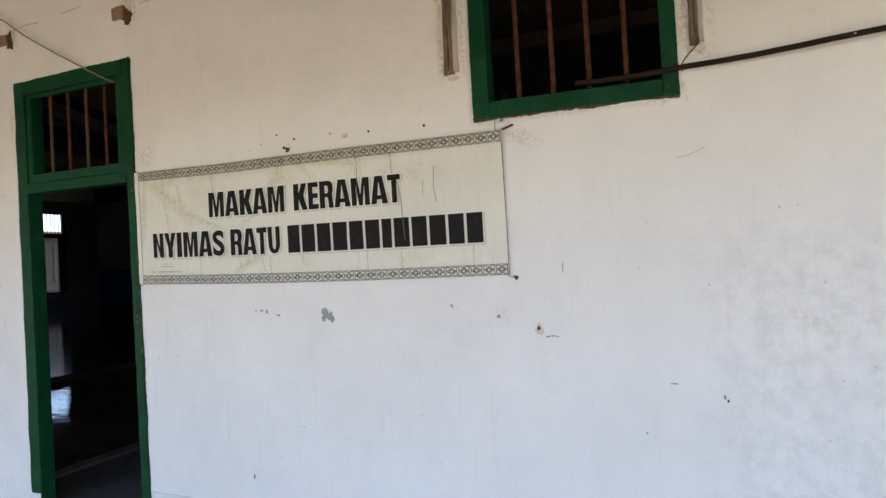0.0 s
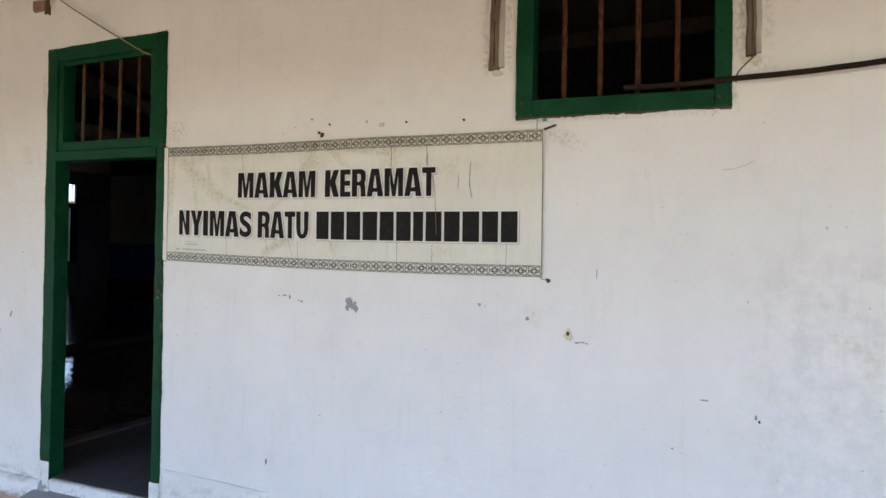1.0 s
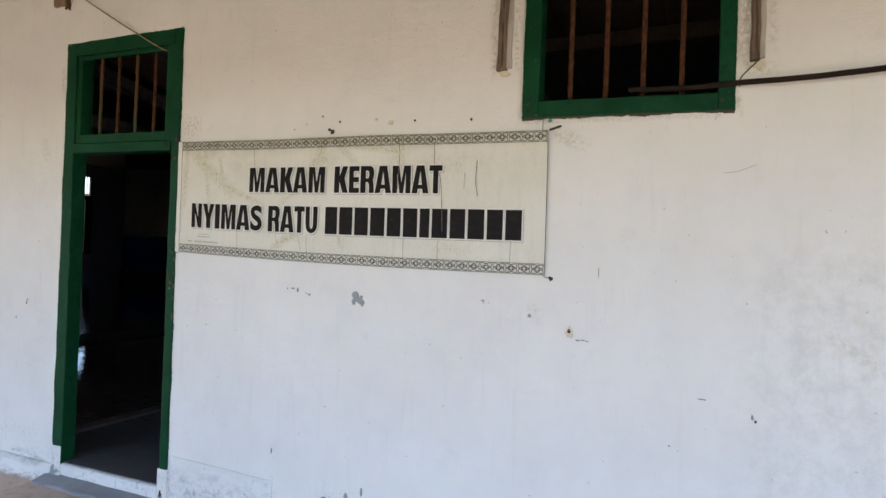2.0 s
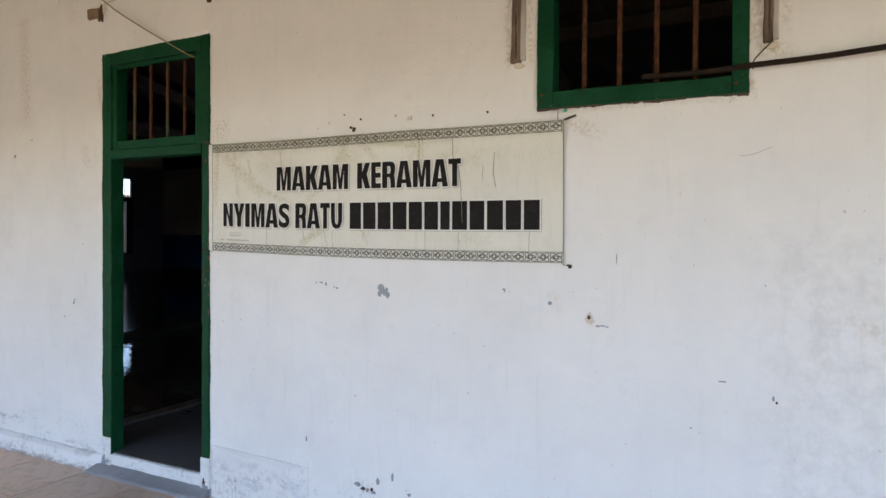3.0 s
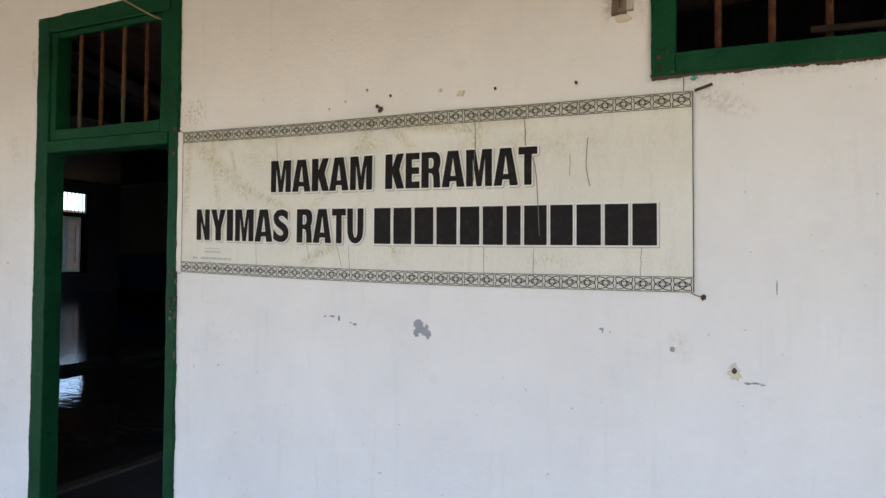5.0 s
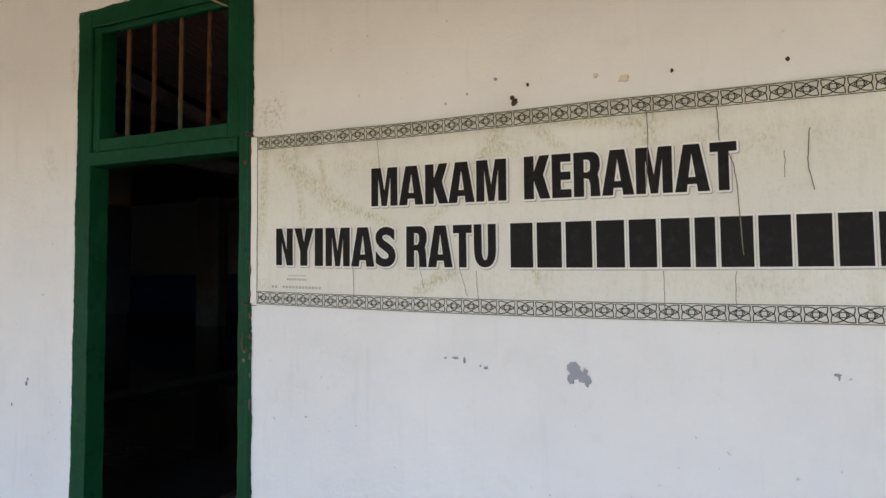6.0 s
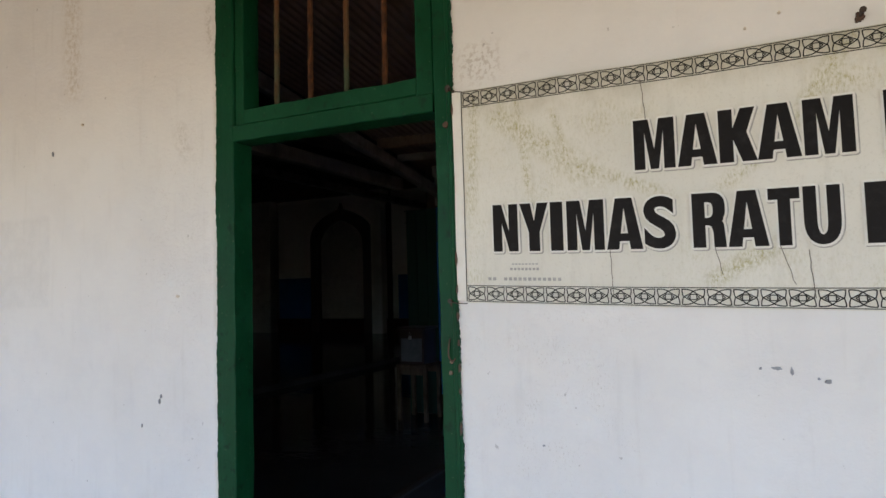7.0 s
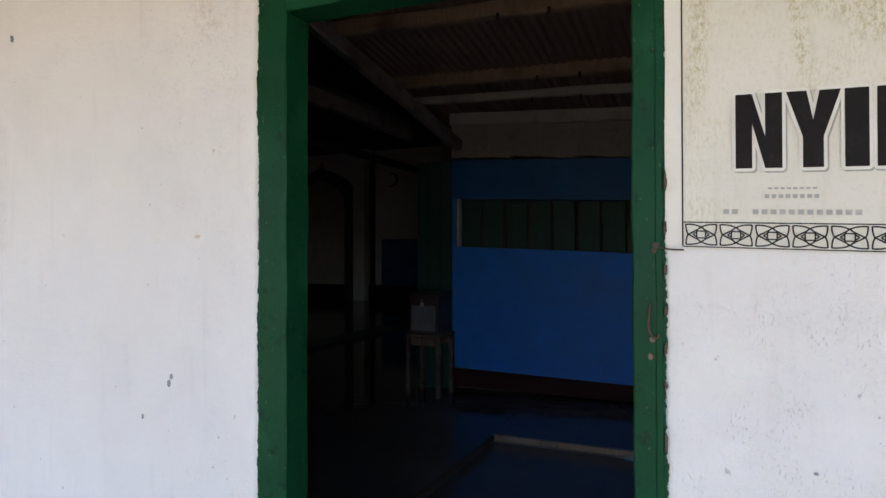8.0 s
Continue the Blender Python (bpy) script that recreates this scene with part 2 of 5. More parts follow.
def green_material():
    m, n, l, b = shader("green_paint", 0.40, 0.0, 0.11)
    v = coords(n, l)
    brush = noise_node(n, l, coords(n, l, (1, 1, 0.12)), 40.0, 5, 0.6)
    big = noise_node(n, l, v, 3.0, 5)
    col = blend(n, l, ramp(n, l, big, 0.3, 0.7), (0.003, 0.039, 0.0155), (0.0055, 0.060, 0.0245))
    col = blend(n, l, ramp(n, l, noise_node(n, l, v, 4.3, 5, 0.6), 0.56, 0.72, 0, 0.45), col, (0.014, 0.088, 0.042))
    col = blend(n, l, ramp(n, l, noise_node(n, l, v, 75, 5, 0.65), 0.645, 0.70, 0, 0.55), col, (0.12, 0.15, 0.09))
    col = blend(n, l, ramp(n, l, noise_node(n, l, v, 18, 6, 0.72), 0.57, 0.66, 0, 0.7), col, (0.006, 0.020, 0.011))
    l.new(col, b.inputs["Base Color"])
    l.new(ramp(n, l, big, 0.3, 0.7, 0.30, 0.48), b.inputs["Roughness"])
    bump(n, l, b, maths(n, l, 'ADD', brush, noise_node(n, l, v, 22, 4)), 0.5, 0.003)
    return m


def island_wood(name, c1, c2, dark, rough=0.75):
    m, n, l, b = shader(name, rough, 0.0, 0.3)
    g = noise_node(n, l, coords(n, l, (14, 14, 1.2)), 5.0, 6, 0.65)
    big = noise_node(n, l, coords(n, l), 4.0, 5)
    col = blend(n, l, ramp(n, l, g, 0.35, 0.65), c1, c2)
    col = blend(n, l, ramp(n, l, big, 0.5, 0.72, 0, 0.8), col, dark)
    l.new(col, b.inputs["Base Color"])
    bump(n, l, b, g, 0.7, 0.004)
    return m


PLASTER = plaster_material()
BANNER = banner_material()
GREEN = green_material()
INK = print_ink("banner_black_ink", (0.0085, 0.0065, 0.0055))
INK_LINE = print_ink("banner_border_ink", (0.022, 0.023, 0.020), 0.5)
INK_GREY = print_ink("banner_shadow_ink", (0.36, 0.35, 0.31), 0.5)
INK_PALE = print_ink("banner_small_print_ink", (0.38, 0.375, 0.35), 0.5)
INK_WHITE = painted("banner_white_ink", (0.765, 0.75, 0.69), (0.725, 0.71, 0.64), (0.62, 0.59, 0.48), 0.6, 6, 60, 0.4, 0.001, spec=0.2)
RUST = painted("rusty_iron", (0.125, 0.050, 0.022), (0.036, 0.020, 0.014), (0.015, 0.010, 0.008), 0.95, 60, 150, 0.9, 0.002, (1, 1, 0.5), spec=0.08)
RUST_GREEN = painted("rusty_iron_green_flakes", (0.120, 0.050, 0.022), (0.060, 0.075, 0.045), (0.03, 0.018, 0.012), 0.9, 9, 120, 0.8, 0.002, (1, 1, 0.6), spec=0.1)
IRON = painted("dark_iron", (0.035, 0.026, 0.020), (0.055, 0.034, 0.022), (0.015, 0.012, 0.010), 0.7, 20, 150, 0.6, 0.001)
POLE = painted("dark_weathered_pole", (0.016, 0.011, 0.009), (0.030, 0.020, 0.014), (0.006, 0.005, 0.004), 0.8, 14, 90, 0.7, 0.002, (0.5, 1, 1), spec=0.12)
CHALK = painted("white_splash", (0.62, 0.60, 0.54), (0.5, 0.48, 0.42), (0.3, 0.28, 0.24), 0.8, 12, 90, 0.4, 0.001)
OLD_WOOD = island_wood("weathered_brown_wood", (0.115, 0.080, 0.056), (0.215, 0.165, 0.120), (0.036, 0.022, 0.016))
PEG_WOOD = island_wood("brown_peg_wood", (0.20, 0.125, 0.075), (0.27, 0.18, 0.115), (0.07, 0.042, 0.028))
ROOF_WOOD = island_wood("roof_timber", (0.30, 0.215, 0.145), (0.40, 0.30, 0.21), (0.13, 0.085, 0.06))
PALE_WOOD = island_wood("whitewashed_timber", (0.42, 0.39, 0.34), (0.50, 0.47, 0.42), (0.25, 0.21, 0.17))
GREY_WOOD = island_wood("greyed_rafter_wood", (0.21, 0.185, 0.165), (0.29, 0.26, 0.235), (0.10, 0.08, 0.068))
CONCRETE = painted("grey_cement", (0.22, 0.22, 0.23), (0.29, 0.29, 0.30), (0.13, 0.13, 0.13), 0.42, 5, 70, 0.5, 0.003)
GROUT = painted("dark_tile_grout", (0.085, 0.062, 0.045), (0.11, 0.08, 0.06), (0.05, 0.04, 0.03), 0.9, 5, 70, 0.5, 0.002)
CHIP_GREY = painted("bare_cement_chip", (0.27, 0.28, 0.295), (0.32, 0.33, 0.345), (0.20, 0.20, 0.21), 0.85, 16, 120, 0.4, 0.002)
CHIP_TAN = painted("tan_stain", (0.62, 0.54, 0.42), (0.66, 0.60, 0.50), (0.45, 0.34, 0.2), 0.9, 20, 120, 0.5, 0.001)
HOLE_DARK = painted("dark_hole", (0.05, 0.034, 0.024), (0.10, 0.055, 0.035), (0.02, 0.015, 0.012), 0.9, 30, 150, 0.5, 0.002)
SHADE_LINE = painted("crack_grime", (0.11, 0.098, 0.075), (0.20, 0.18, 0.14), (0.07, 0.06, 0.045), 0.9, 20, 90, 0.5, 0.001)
CORD = painted("tan_cord", (0.20, 0.155, 0.075), (0.26, 0.20, 0.10), (0.09, 0.07, 0.04), 0.7, 30, 200, 0.4, 0.001)
TURQUOISE = painted("turquoise_plastic", (0.05, 0.36, 0.30), (0.04, 0.30, 0.25), (0.03, 0.15, 0.12), 0.4, 30, 200, 0.3, 0.001)
GROUND = painted("sunlit_yard", (0.38, 0.295, 0.155), (0.44, 0.345, 0.19), (0.26, 0.205, 0.115), 0.95, 0.7, 30, 0.4, 0.01)
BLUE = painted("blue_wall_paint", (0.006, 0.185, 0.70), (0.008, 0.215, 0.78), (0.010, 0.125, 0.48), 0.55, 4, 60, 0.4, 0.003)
TEAL_BLUE = painted("darker_teal_blue", (0.006, 0.105, 0.30), (0.008, 0.125, 0.35), (0.010, 0.07, 0.20), 0.55, 4, 60, 0.4, 0.003)
MAROON = painted("maroon_skirting", (0.036, 0.012, 0.010), (0.05, 0.016, 0.013), (0.05, 0.03, 0.03), 0.6, 5, 60, 0.4, 0.002, spec=0.15)
DARK_GREEN = painted("dark_green_boards", (0.009, 0.052, 0.038), (0.014, 0.068, 0.048), (0.006, 0.026, 0.018), 0.6, 6, 60, 0.4, 0.002, (6, 6, 0.6))
GREY_PLASTER = painted("grimy_plaster", (0.46, 0.43, 0.39), (0.54, 0.51, 0.46), (0.26, 0.22, 0.19), 0.9, 3, 50, 0.6, 0.006)
# darker grey plaster for the band above the blue partition
BAND_PLASTER = painted("dark_grey_plaster", (0.27, 0.25, 0.225), (0.33, 0.305, 0.275), (0.15, 0.13, 0.11), 0.9, 4, 50, 0.7, 0.006)
# darker copy of the hall plaster, makes the outer hall walls read unlit
DIM_PLASTER = painted("dim_hall_plaster", (0.33, 0.325, 0.33), (0.38, 0.37, 0.37), (0.22, 0.21, 0.20), 0.9, 2, 40, 0.4, 0.004)
BARE_WOOD = painted("bare_brown_wood", (0.085, 0.048, 0.036), (0.13, 0.085, 0.065), (0.035, 0.022, 0.017), 0.9, 40, 160, 0.8, 0.002)
BROWN_RENDER = painted("bare_brown_render", (0.060, 0.049, 0.037), (0.085, 0.070, 0.055), (0.04, 0.033, 0.026), 0.9, 3, 30, 0.6, 0.006)
HALL_PLASTER = painted("hall_plaster", (0.70, 0.665, 0.62), (0.74, 0.70, 0.65), (0.50, 0.45, 0.39), 0.9, 2, 40, 0.4, 0.004)
ROOF_SHEET = painted("rusty_roof_sheet", (0.24, 0.165, 0.12), (0.30, 0.215, 0.165), (0.11, 0.07, 0.055), 0.8, 3, 60, 0.5, 0.002)
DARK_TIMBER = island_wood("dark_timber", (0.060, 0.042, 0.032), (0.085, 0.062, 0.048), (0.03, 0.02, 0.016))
DARK_BROWN = painted("dark_brown_frame", (0.050, 0.030, 0.022), (0.070, 0.042, 0.030), (0.02, 0.014, 0.01), 0.5, 5, 60, 0.4, 0.002)
TEAL = painted("teal_wall", (0.026, 0.046, 0.041), (0.034, 0.056, 0.050), (0.026, 0.03, 0.025), 0.9, 2, 40, 0.5, 0.004)
PAPER = painted("white_notice_paper", (0.20, 0.21, 0.22), (0.14, 0.15, 0.165), (0.23, 0.245, 0.26), 0.6, 12, 60, 0.5, 0.001)
CEILING = painted("eave_boards", (0.20, 0.165, 0.105), (0.25, 0.205, 0.135), (0.13, 0.105, 0.07), 0.9, 2, 40, 0.4, 0.003, (1, 6, 1))


def tile_material():
    m, n, l, b = shader("beige_floor_tile", 0.32, 0.0, 0.5)
    info = n.new("ShaderNodeObjectInfo")
    v = coords(n, l)
    big = noise_node(n, l, v, 5.0, 6, 0.65)
    col = blend(n, l, ramp(n, l, big, 0.3, 0.7), (0.64, 0.43, 0.285), (0.70, 0.485, 0.335))
    col = blend(n, l, ramp(n, l, info.outputs["Random"], 0, 1, 0, 0.35), col, (0.40, 0.31, 0.235))
    col = blend(n, l, ramp(n, l, noise_node(n, l, v, 11, 7, 0.72), 0.48, 0.68, 0, 0.75), col, (0.33, 0.25, 0.19))
    l.new(col, b.inputs["Base Color"])
    l.new(ramp(n, l, big, 0.3, 0.7, 0.25, 0.5), b.inputs["Roughness"])
    bump(n, l, b, noise_node(n, l, v, 60, 3), 0.2, 0.001)
    return m


def hall_floor_material(name="dark_polished_floor", r0=0.012, r1=0.045, spec=0.5):
    m, n, l, b = shader(name, 0.16, 0.0, spec)
    v = coords(n, l)
    big = noise_node(n, l, v, 1.2, 5)
    col = blend(n, l, ramp(n, l, big, 0.3, 0.7), (0.12, 0.117, 0.117), (0.155, 0.151, 0.147))
    col = blend(n, l, ramp(n, l, noise_node(n, l, v, 9, 6, 0.7), 0.52, 0.7, 0, 0.5), col, (0.19, 0.175, 0.16))
    l.new(col, b.inputs["Base Color"])
    l.new(ramp(n, l, noise_node(n, l, v, 3.5, 5), 0.3, 0.7, r0, r1), b.inputs["Roughness"])
    bump(n, l, b, noise_node(n, l, coords(n, l, (0.7, 1.3, 1)), 5.0, 3), 0.32, 0.008)
    return m


TILE = tile_material()
HALL_FLOOR = hall_floor_material()
PLATFORM_FLOOR = hall_floor_material("dull_polished_platform", 0.07, 0.12, 0.14)


# ---- building helpers ----
def thing(name, at, label, category, group="", kind=""):
    ob = new(name)
    ob.empty_display_size = 0.1
    ob.location = at
    return tagged(ob, label, category, group, kind)


def place(name, bm, material):
    me = bpy.data.meshes.new(name)
    bm.normal_update()
    bm.to_mesh(me)
    bm.free()
    me.materials.append(material)
    return new(name, me)


def part(name, bm, material, parent, label=""):
    """One mesh in world coordinates as a part of parent."""
    ob = place(name, bm, material)
    ob.parent = parent
    m = Matrix.Translation(parent.location)
    if parent.parent:
        m = Matrix.Identity(4)
    ob.matrix_parent_inverse = m.inverted()
    return tagged(ob, label)


def jig(p, amp, freq=6.0, seed=0.0):
    q = Vector(p) * freq + Vector((seed, seed * 1.7, -seed))
    return Vector(p) + noise.noise_vector(q) * amp


def box(bm, x0, x1, y0, y1, z0, z1, bev=0.0):
    r = bmesh.ops.create_cube(bm, size=1.0)
    vs = r["verts"]
    for v in vs:
        v.co = Vector(((x0 + x1) / 2 + v.co.x * (x1 - x0), (y0 + y1) / 2 + v.co.y * (y1 - y0), (z0 + z1) / 2 + v.co.z * (z1 - z0)))
    if bev:
        es = {e for v in vs for e in v.link_edges}
        bmesh.ops.bevel(bm, geom=list(es), offset=bev, segments=2, profile=0.5, affect='EDGES')
    return bm


def bar(bm, p0, p1, w, h, seg=12, amp=0.002, chamfer=0.006, up=(0, 0, 1), sides=0, taper=1.0, seed=0.0, freq=5.0):
    """A rod from p0 to p1: chamfered rectangle w x h, or round with that many sides; slightly uneven."""
    p0, p1 = Vector(p0), Vector(p1)
    d = (p1 - p0).normalized()
    side = d.cross(Vector(up))
    if side.length < 1e-4:
        side = d.cross(Vector((0, 1, 0)))
    side.normalize()
    top = side.cross(d).normalized()
    if sides:
        ring = [(math.cos(2 * math.pi * k / sides) * w / 2, math.sin(2 * math.pi * k / sides) * h / 2) for k in range(sides)]
    else:
        a, b, c = w / 2, h / 2, chamfer
        ring = [(a, -b + c), (a, b - c), (a - c, b), (-a + c, b), (-a, b - c), (-a, -b + c), (-a + c, -b), (a - c, -b)]
    loops = []
    for i in range(seg + 1):
        t = i / seg
        s = 1 + (taper - 1) * t
        base = p0.lerp(p1, t)
        loops.append([bm.verts.new(jig(base + side * (u * s) + top * (v * s), amp, freq, seed)) for u, v in ring])
    k = len(ring)
    for a, b in zip(loops, loops[1:]):
        for i in range(k):
            bm.faces.new((a[i], a[(i + 1) % k], b[(i + 1) % k], b[i]))
    bm.faces.new(loops[0][::-1])
    bm.faces.new(loops[-1])
    return bm


def rope(bm, pts, r, sides=8):
    loops = []
    for i, p in enumerate(pts):
        a, b = Vector(pts[max(i - 1, 0)]), Vector(pts[min(i + 1, len(pts) - 1)])
        d = (b - a).normalized()
        s = d.cross(Vector((0, 1, 0.01))).normalized()
        t = s.cross(d)
        loops.append([bm.verts.new(Vector(p) + s * math.cos(2 * math.pi * k / sides) * r + t * math.sin(2 * math.pi * k / sides) * r) for k in range(sides)])
    for a, b in zip(loops, loops[1:]):
        for i in range(sides):
            bm.faces.new((a[i], a[(i + 1) % sides], b[(i + 1) % sides], b[i]))
    bm.faces.new(loops[0][::-1])
    bm.faces.new(loops[-1])
    return bm


def smooth_line(pts, n=10):
    """Catmull-Rom through the points."""
    ps = [Vector(p) for p in pts]
    ps = [ps[0] * 2 - ps[1]] + ps + [ps[-1] * 2 - ps[-2]]
    out = []
    for a, b, c, d in zip(ps, ps[1:], ps[2:], ps[3:]):
        for i in range(n):
            t = i / n
            out.append(0.5 * (2 * b + (c - a) * t + (2 * a - 5 * b + 4 * c - d) * t * t + (3 * b - a - 3 * c + d) * t ** 3))
    return out + [ps[-2]]


def flake(bm, x, z, rx, rz, y=-0.004, sides=22, seed=0.0, rag=0.35, depth=0.0016):
    """A ragged flat chip on the wall, with a small thickness."""
    front, back = [], []
    for k in range(sides):
        a = 2 * math.pi * k / sides
        q = Vector((math.cos(a) * 1.6 + seed * 3.1, math.sin(a) * 1.6, seed))
        f = 1 + rag * (noise.noise(q) + 0.6 * noise.noise(q * 2.7))
        px, pz = x + math.cos(a) * rx * f, z + math.sin(a) * rz * f
        front.append(bm.verts.new((px, y - depth, pz)))
        back.append(bm.verts.new((px + math.cos(a) * 0.001, y + 0.006, pz + math.sin(a) * 0.001)))
    bm.faces.new(front)
    for i in range(sides):
        j = (i + 1) % sides
        bm.faces.new((front[j], front[i], back[i], back[j]))
    return bm


def ragged(bm, p0, p1, out, width, amp, y0, y1, step=0.004, seed=0.0):
    """A strip of paint along an edge from p0 to p1 (x, z), whose outer side runs unevenly."""
    a, b = Vector((p0[0], 0, p0[1])), Vector((p1[0], 0, p1[1]))
    o = Vector((out[0], 0, out[1]))
    n = max(2, int((b - a).length / step))
    rows = []
    for i in range(n + 1):
        p = a.lerp(b, i / n)
        k = 0.8 * noise.noise(p * 5 + Vector((seed, 0, 0))) + 0.4 * noise.noise(p * 38 + Vector((0, seed, 0))) + 0.5 * noise.noise(p * 170 + Vector((seed, seed, 0)))
        w = max(0.001, width + amp * k)
        inner, outer = p - o * 0.006, p + o * w
        rows.append([bm.verts.new((inner.x, y0, inner.z)), bm.verts.new((outer.x, y0 + 0.0006, outer.z)), bm.verts.new((outer.x + o.x * 0.001, y1, outer.z + o.z * 0.001))])
    for r, s in zip(rows, rows[1:]):
        for i in range(2):
            bm.faces.new((r[i], s[i], s[i + 1], r[i + 1]))
    return bm


# ---- the veranda wall ----
RECESS_X, RECESS_Y, RECESS_SKEW = -4.168, 3.32, 0.0
DX0, DX1, DZ1 = -3.715, -2.615, 3.112
WX0, WX1, WZ0, WZ1 = -0.305, 0.645, 2.385, 3.75
HALL_Z, THICK, FLOOR_Z, DECK_Z = 0.13, 0.15, 0.14, 0.20


def front_wall():
    xs = sorted({round(-10 + 0.05 * i, 4) for i in range(321)} | {DX0, DX1, WX0, WX1})
    zs = sorted({round(-0.15 + 0.05 * i, 4) for i in range(97)} | {HALL_Z - 0.05, DZ1, WZ0, WZ1})
    bm = bmesh.new()

    def hole(x, z):
        return (DX0 < x < DX1 and HALL_Z - 0.05 < z < DZ1) or (WX0 < x < WX1 and WZ0 < z < WZ1)

    grid = {}
    for side in (0, 1):
        for x in xs:
            for z in zs:
                q = Vector((x, 0, z))
                y = THICK if side else 0.006 * noise.noise(q * 0.9) + 0.0025 * noise.noise(q * 4.1)
                grid[side, x, z] = bm.verts.new((x, y, z))
    inside = lambda i, j: 0 <= i < len(xs) - 1 and 0 <= j < len(zs) - 1 and not hole((xs[i] + xs[i + 1]) / 2, (zs[j] + zs[j + 1]) / 2)
    for i in range(len(xs) - 1):
        for j in range(len(zs) - 1):
            if not inside(i, j):
                continue
            a, b, c, d = (xs[i], zs[j]), (xs[i + 1], zs[j]), (xs[i + 1], zs[j + 1]), (xs[i], zs[j + 1])
            bm.faces.new([grid[(0, *p)] for p in (a, b, c, d)])
            bm.faces.new([grid[(1, *p)] for p in (d, c, b, a)])
            for p, q, di, dj in ((a, b, 0, -1), (b, c, 1, 0), (c, d, 0, 1), (d, a, -1, 0)):
                if not inside(i + di, j + dj):
                    bm.faces.new([grid[(0, *q)], grid[(0, *p)], grid[(1, *p)], grid[(1, *q)]])
    loose = [v for v in bm.verts if not v.link_faces]
    bmesh.ops.delete(bm, geom=loose, context='VERTS')
    for f in bm.faces:
        f.smooth = abs(f.normal.y) > 0.9
    return place("wall_veranda", bm, PLASTER)


wall = tagged(front_wall(), "whitewashed plaster wall, scuffed and flaking", "wall", kind="structure")

# ---- hall shell, floors, roof ----
bm = bmesh.new()
box(bm, -400, 400, -400, 400, -0.40, -0.15)
tagged(place("ground", bm, GROUND), "bare sunlit yard of pale trodden earth", "ground", kind="structure")

bm = bmesh.new()
box(bm, -10, 6, -4.35, -0.001, -0.15, -0.012)
floor_veranda = tagged(place("floor_veranda", bm, GROUT), "veranda floor of beige ceramic tiles", "floor", kind="structure")

bm = bmesh.new()
box(bm, -30.2, 6.2, THICK + 0.002, 24.2, -0.16, FLOOR_Z)
tagged(place("floor_hall", bm, HALL_FLOOR), "dark polished hall floor", "floor", kind="structure")
bm = bmesh.new()
box(bm, DX0, DX1, 0.012, THICK + 0.0019, -0.10, FLOOR_Z)
tagged(place("floor_threshold", bm, HALL_FLOOR), "dark worn threshold in the doorway", "threshold", kind="structure")

# the hall floor lies one low step above the entrance recess
bm = bmesh.new()
box(bm, -30.0, RECESS_X, THICK + 0.003, 24.0, FLOOR_Z - 0.02, DECK_Z, 0.004)
tagged(place("floor_deck", bm, HALL_FLOOR), "dark polished floor, one low step up", "floor", kind="structure")
bm = bmesh.new()
box(bm, RECESS_X + 0.002, 6.0, RECESS_Y, 4.95, FLOOR_Z - 0.02, DECK_Z, 0.004)
for v in bm.verts:
    if v.co.y < 4:
        v.co.y += RECESS_SKEW * (v.co.x - RECESS_X)
tagged(place("floor_deck", bm, HALL_FLOOR), "dark polished floor before the blue partition", "floor", kind="structure")
bm = bmesh.new()
box(bm, -30.0, -8.37, 1.0, 24.0, DECK_Z, 0.30, 0.01)
tagged(place("platform_hall", bm, PLATFORM_FLOOR), "low raised platform in the hall", "platform", kind="structure")


def plain_wall(name, x0, x1, y0, y1, z0, z1, material, label):
    b = bmesh.new()
    box(b, x0, x1, y0, y1, z0, z1)
    return tagged(place(name, b, material), label, "wall", kind="structure")


PY_ = 4.7
# added unseen end wall, blocks sky light from the left
plain_wall("wall_shade_end", -7.7, -7.5, -4.2, -0.012, 0.012, 3.0, PLASTER, "plain plaster wall added out of view to shade the veranda")
plain_wall("wall_east", 6.0, 6.2, THICK + 0.002, 5.1, HALL_Z, 4.6, GREY_PLASTER, "plain plaster end wall")
plain_wall("wall_north", -30.0, -21.5, 24.0, 24.2, HALL_Z, 6.0, DIM_PLASTER, "plain plaster back wall of the hall")
plain_wall("wall_hall_side", -21.7, -21.5, 15.302, 23.998, HALL_Z, 6.0, DIM_PLASTER, "plain plaster side wall of the hall")
# opening added out of view so daylight lifts the dark hall
south = thing("wall_south_hall", (-20, 0, HALL_Z), "plain plaster wall with an unseen opening added to light the hall", "wall", kind="structure")
SOUTH_X = (-18.0,)
edges_ = [-30.0] + [e for c in SOUTH_X for e in (c - 0.45, c + 0.45)] + [-10.002]
for x0, x1 in zip(edges_[::2], edges_[1::2]):
    b = bmesh.new()
    box(b, x0, x1, 0.0, THICK, HALL_Z, 6.0)
    part("wall_panel", b, DIM_PLASTER, south)
for c in SOUTH_X:
    for z0, z1 in ((HALL_Z, 1.4), (2.5, 6.0)):
        b = bmesh.new()
        box(b, c - 0.449, c + 0.449, 0.0, THICK, z0, z1)
        part("wall_panel", b, DIM_PLASTER, south)
plain_wall("wall_above_veranda", -10.0, -4.998, 0.002, THICK, 4.652, 6.0, HALL_PLASTER, "plain plaster wall over the veranda")

plain_wall("wall_hall_east", -5.105, -4.998, PY_ + 0.205, 14.998, HALL_Z, 6.0, HALL_PLASTER, "plain plaster side wall of the hall")
plain_wall("wall_over_partition", -5.105, -4.998, THICK + 0.003, PY_ + 0.203, 4.702, 6.0, DARK_TIMBER, "dark boarding closing the roof side")

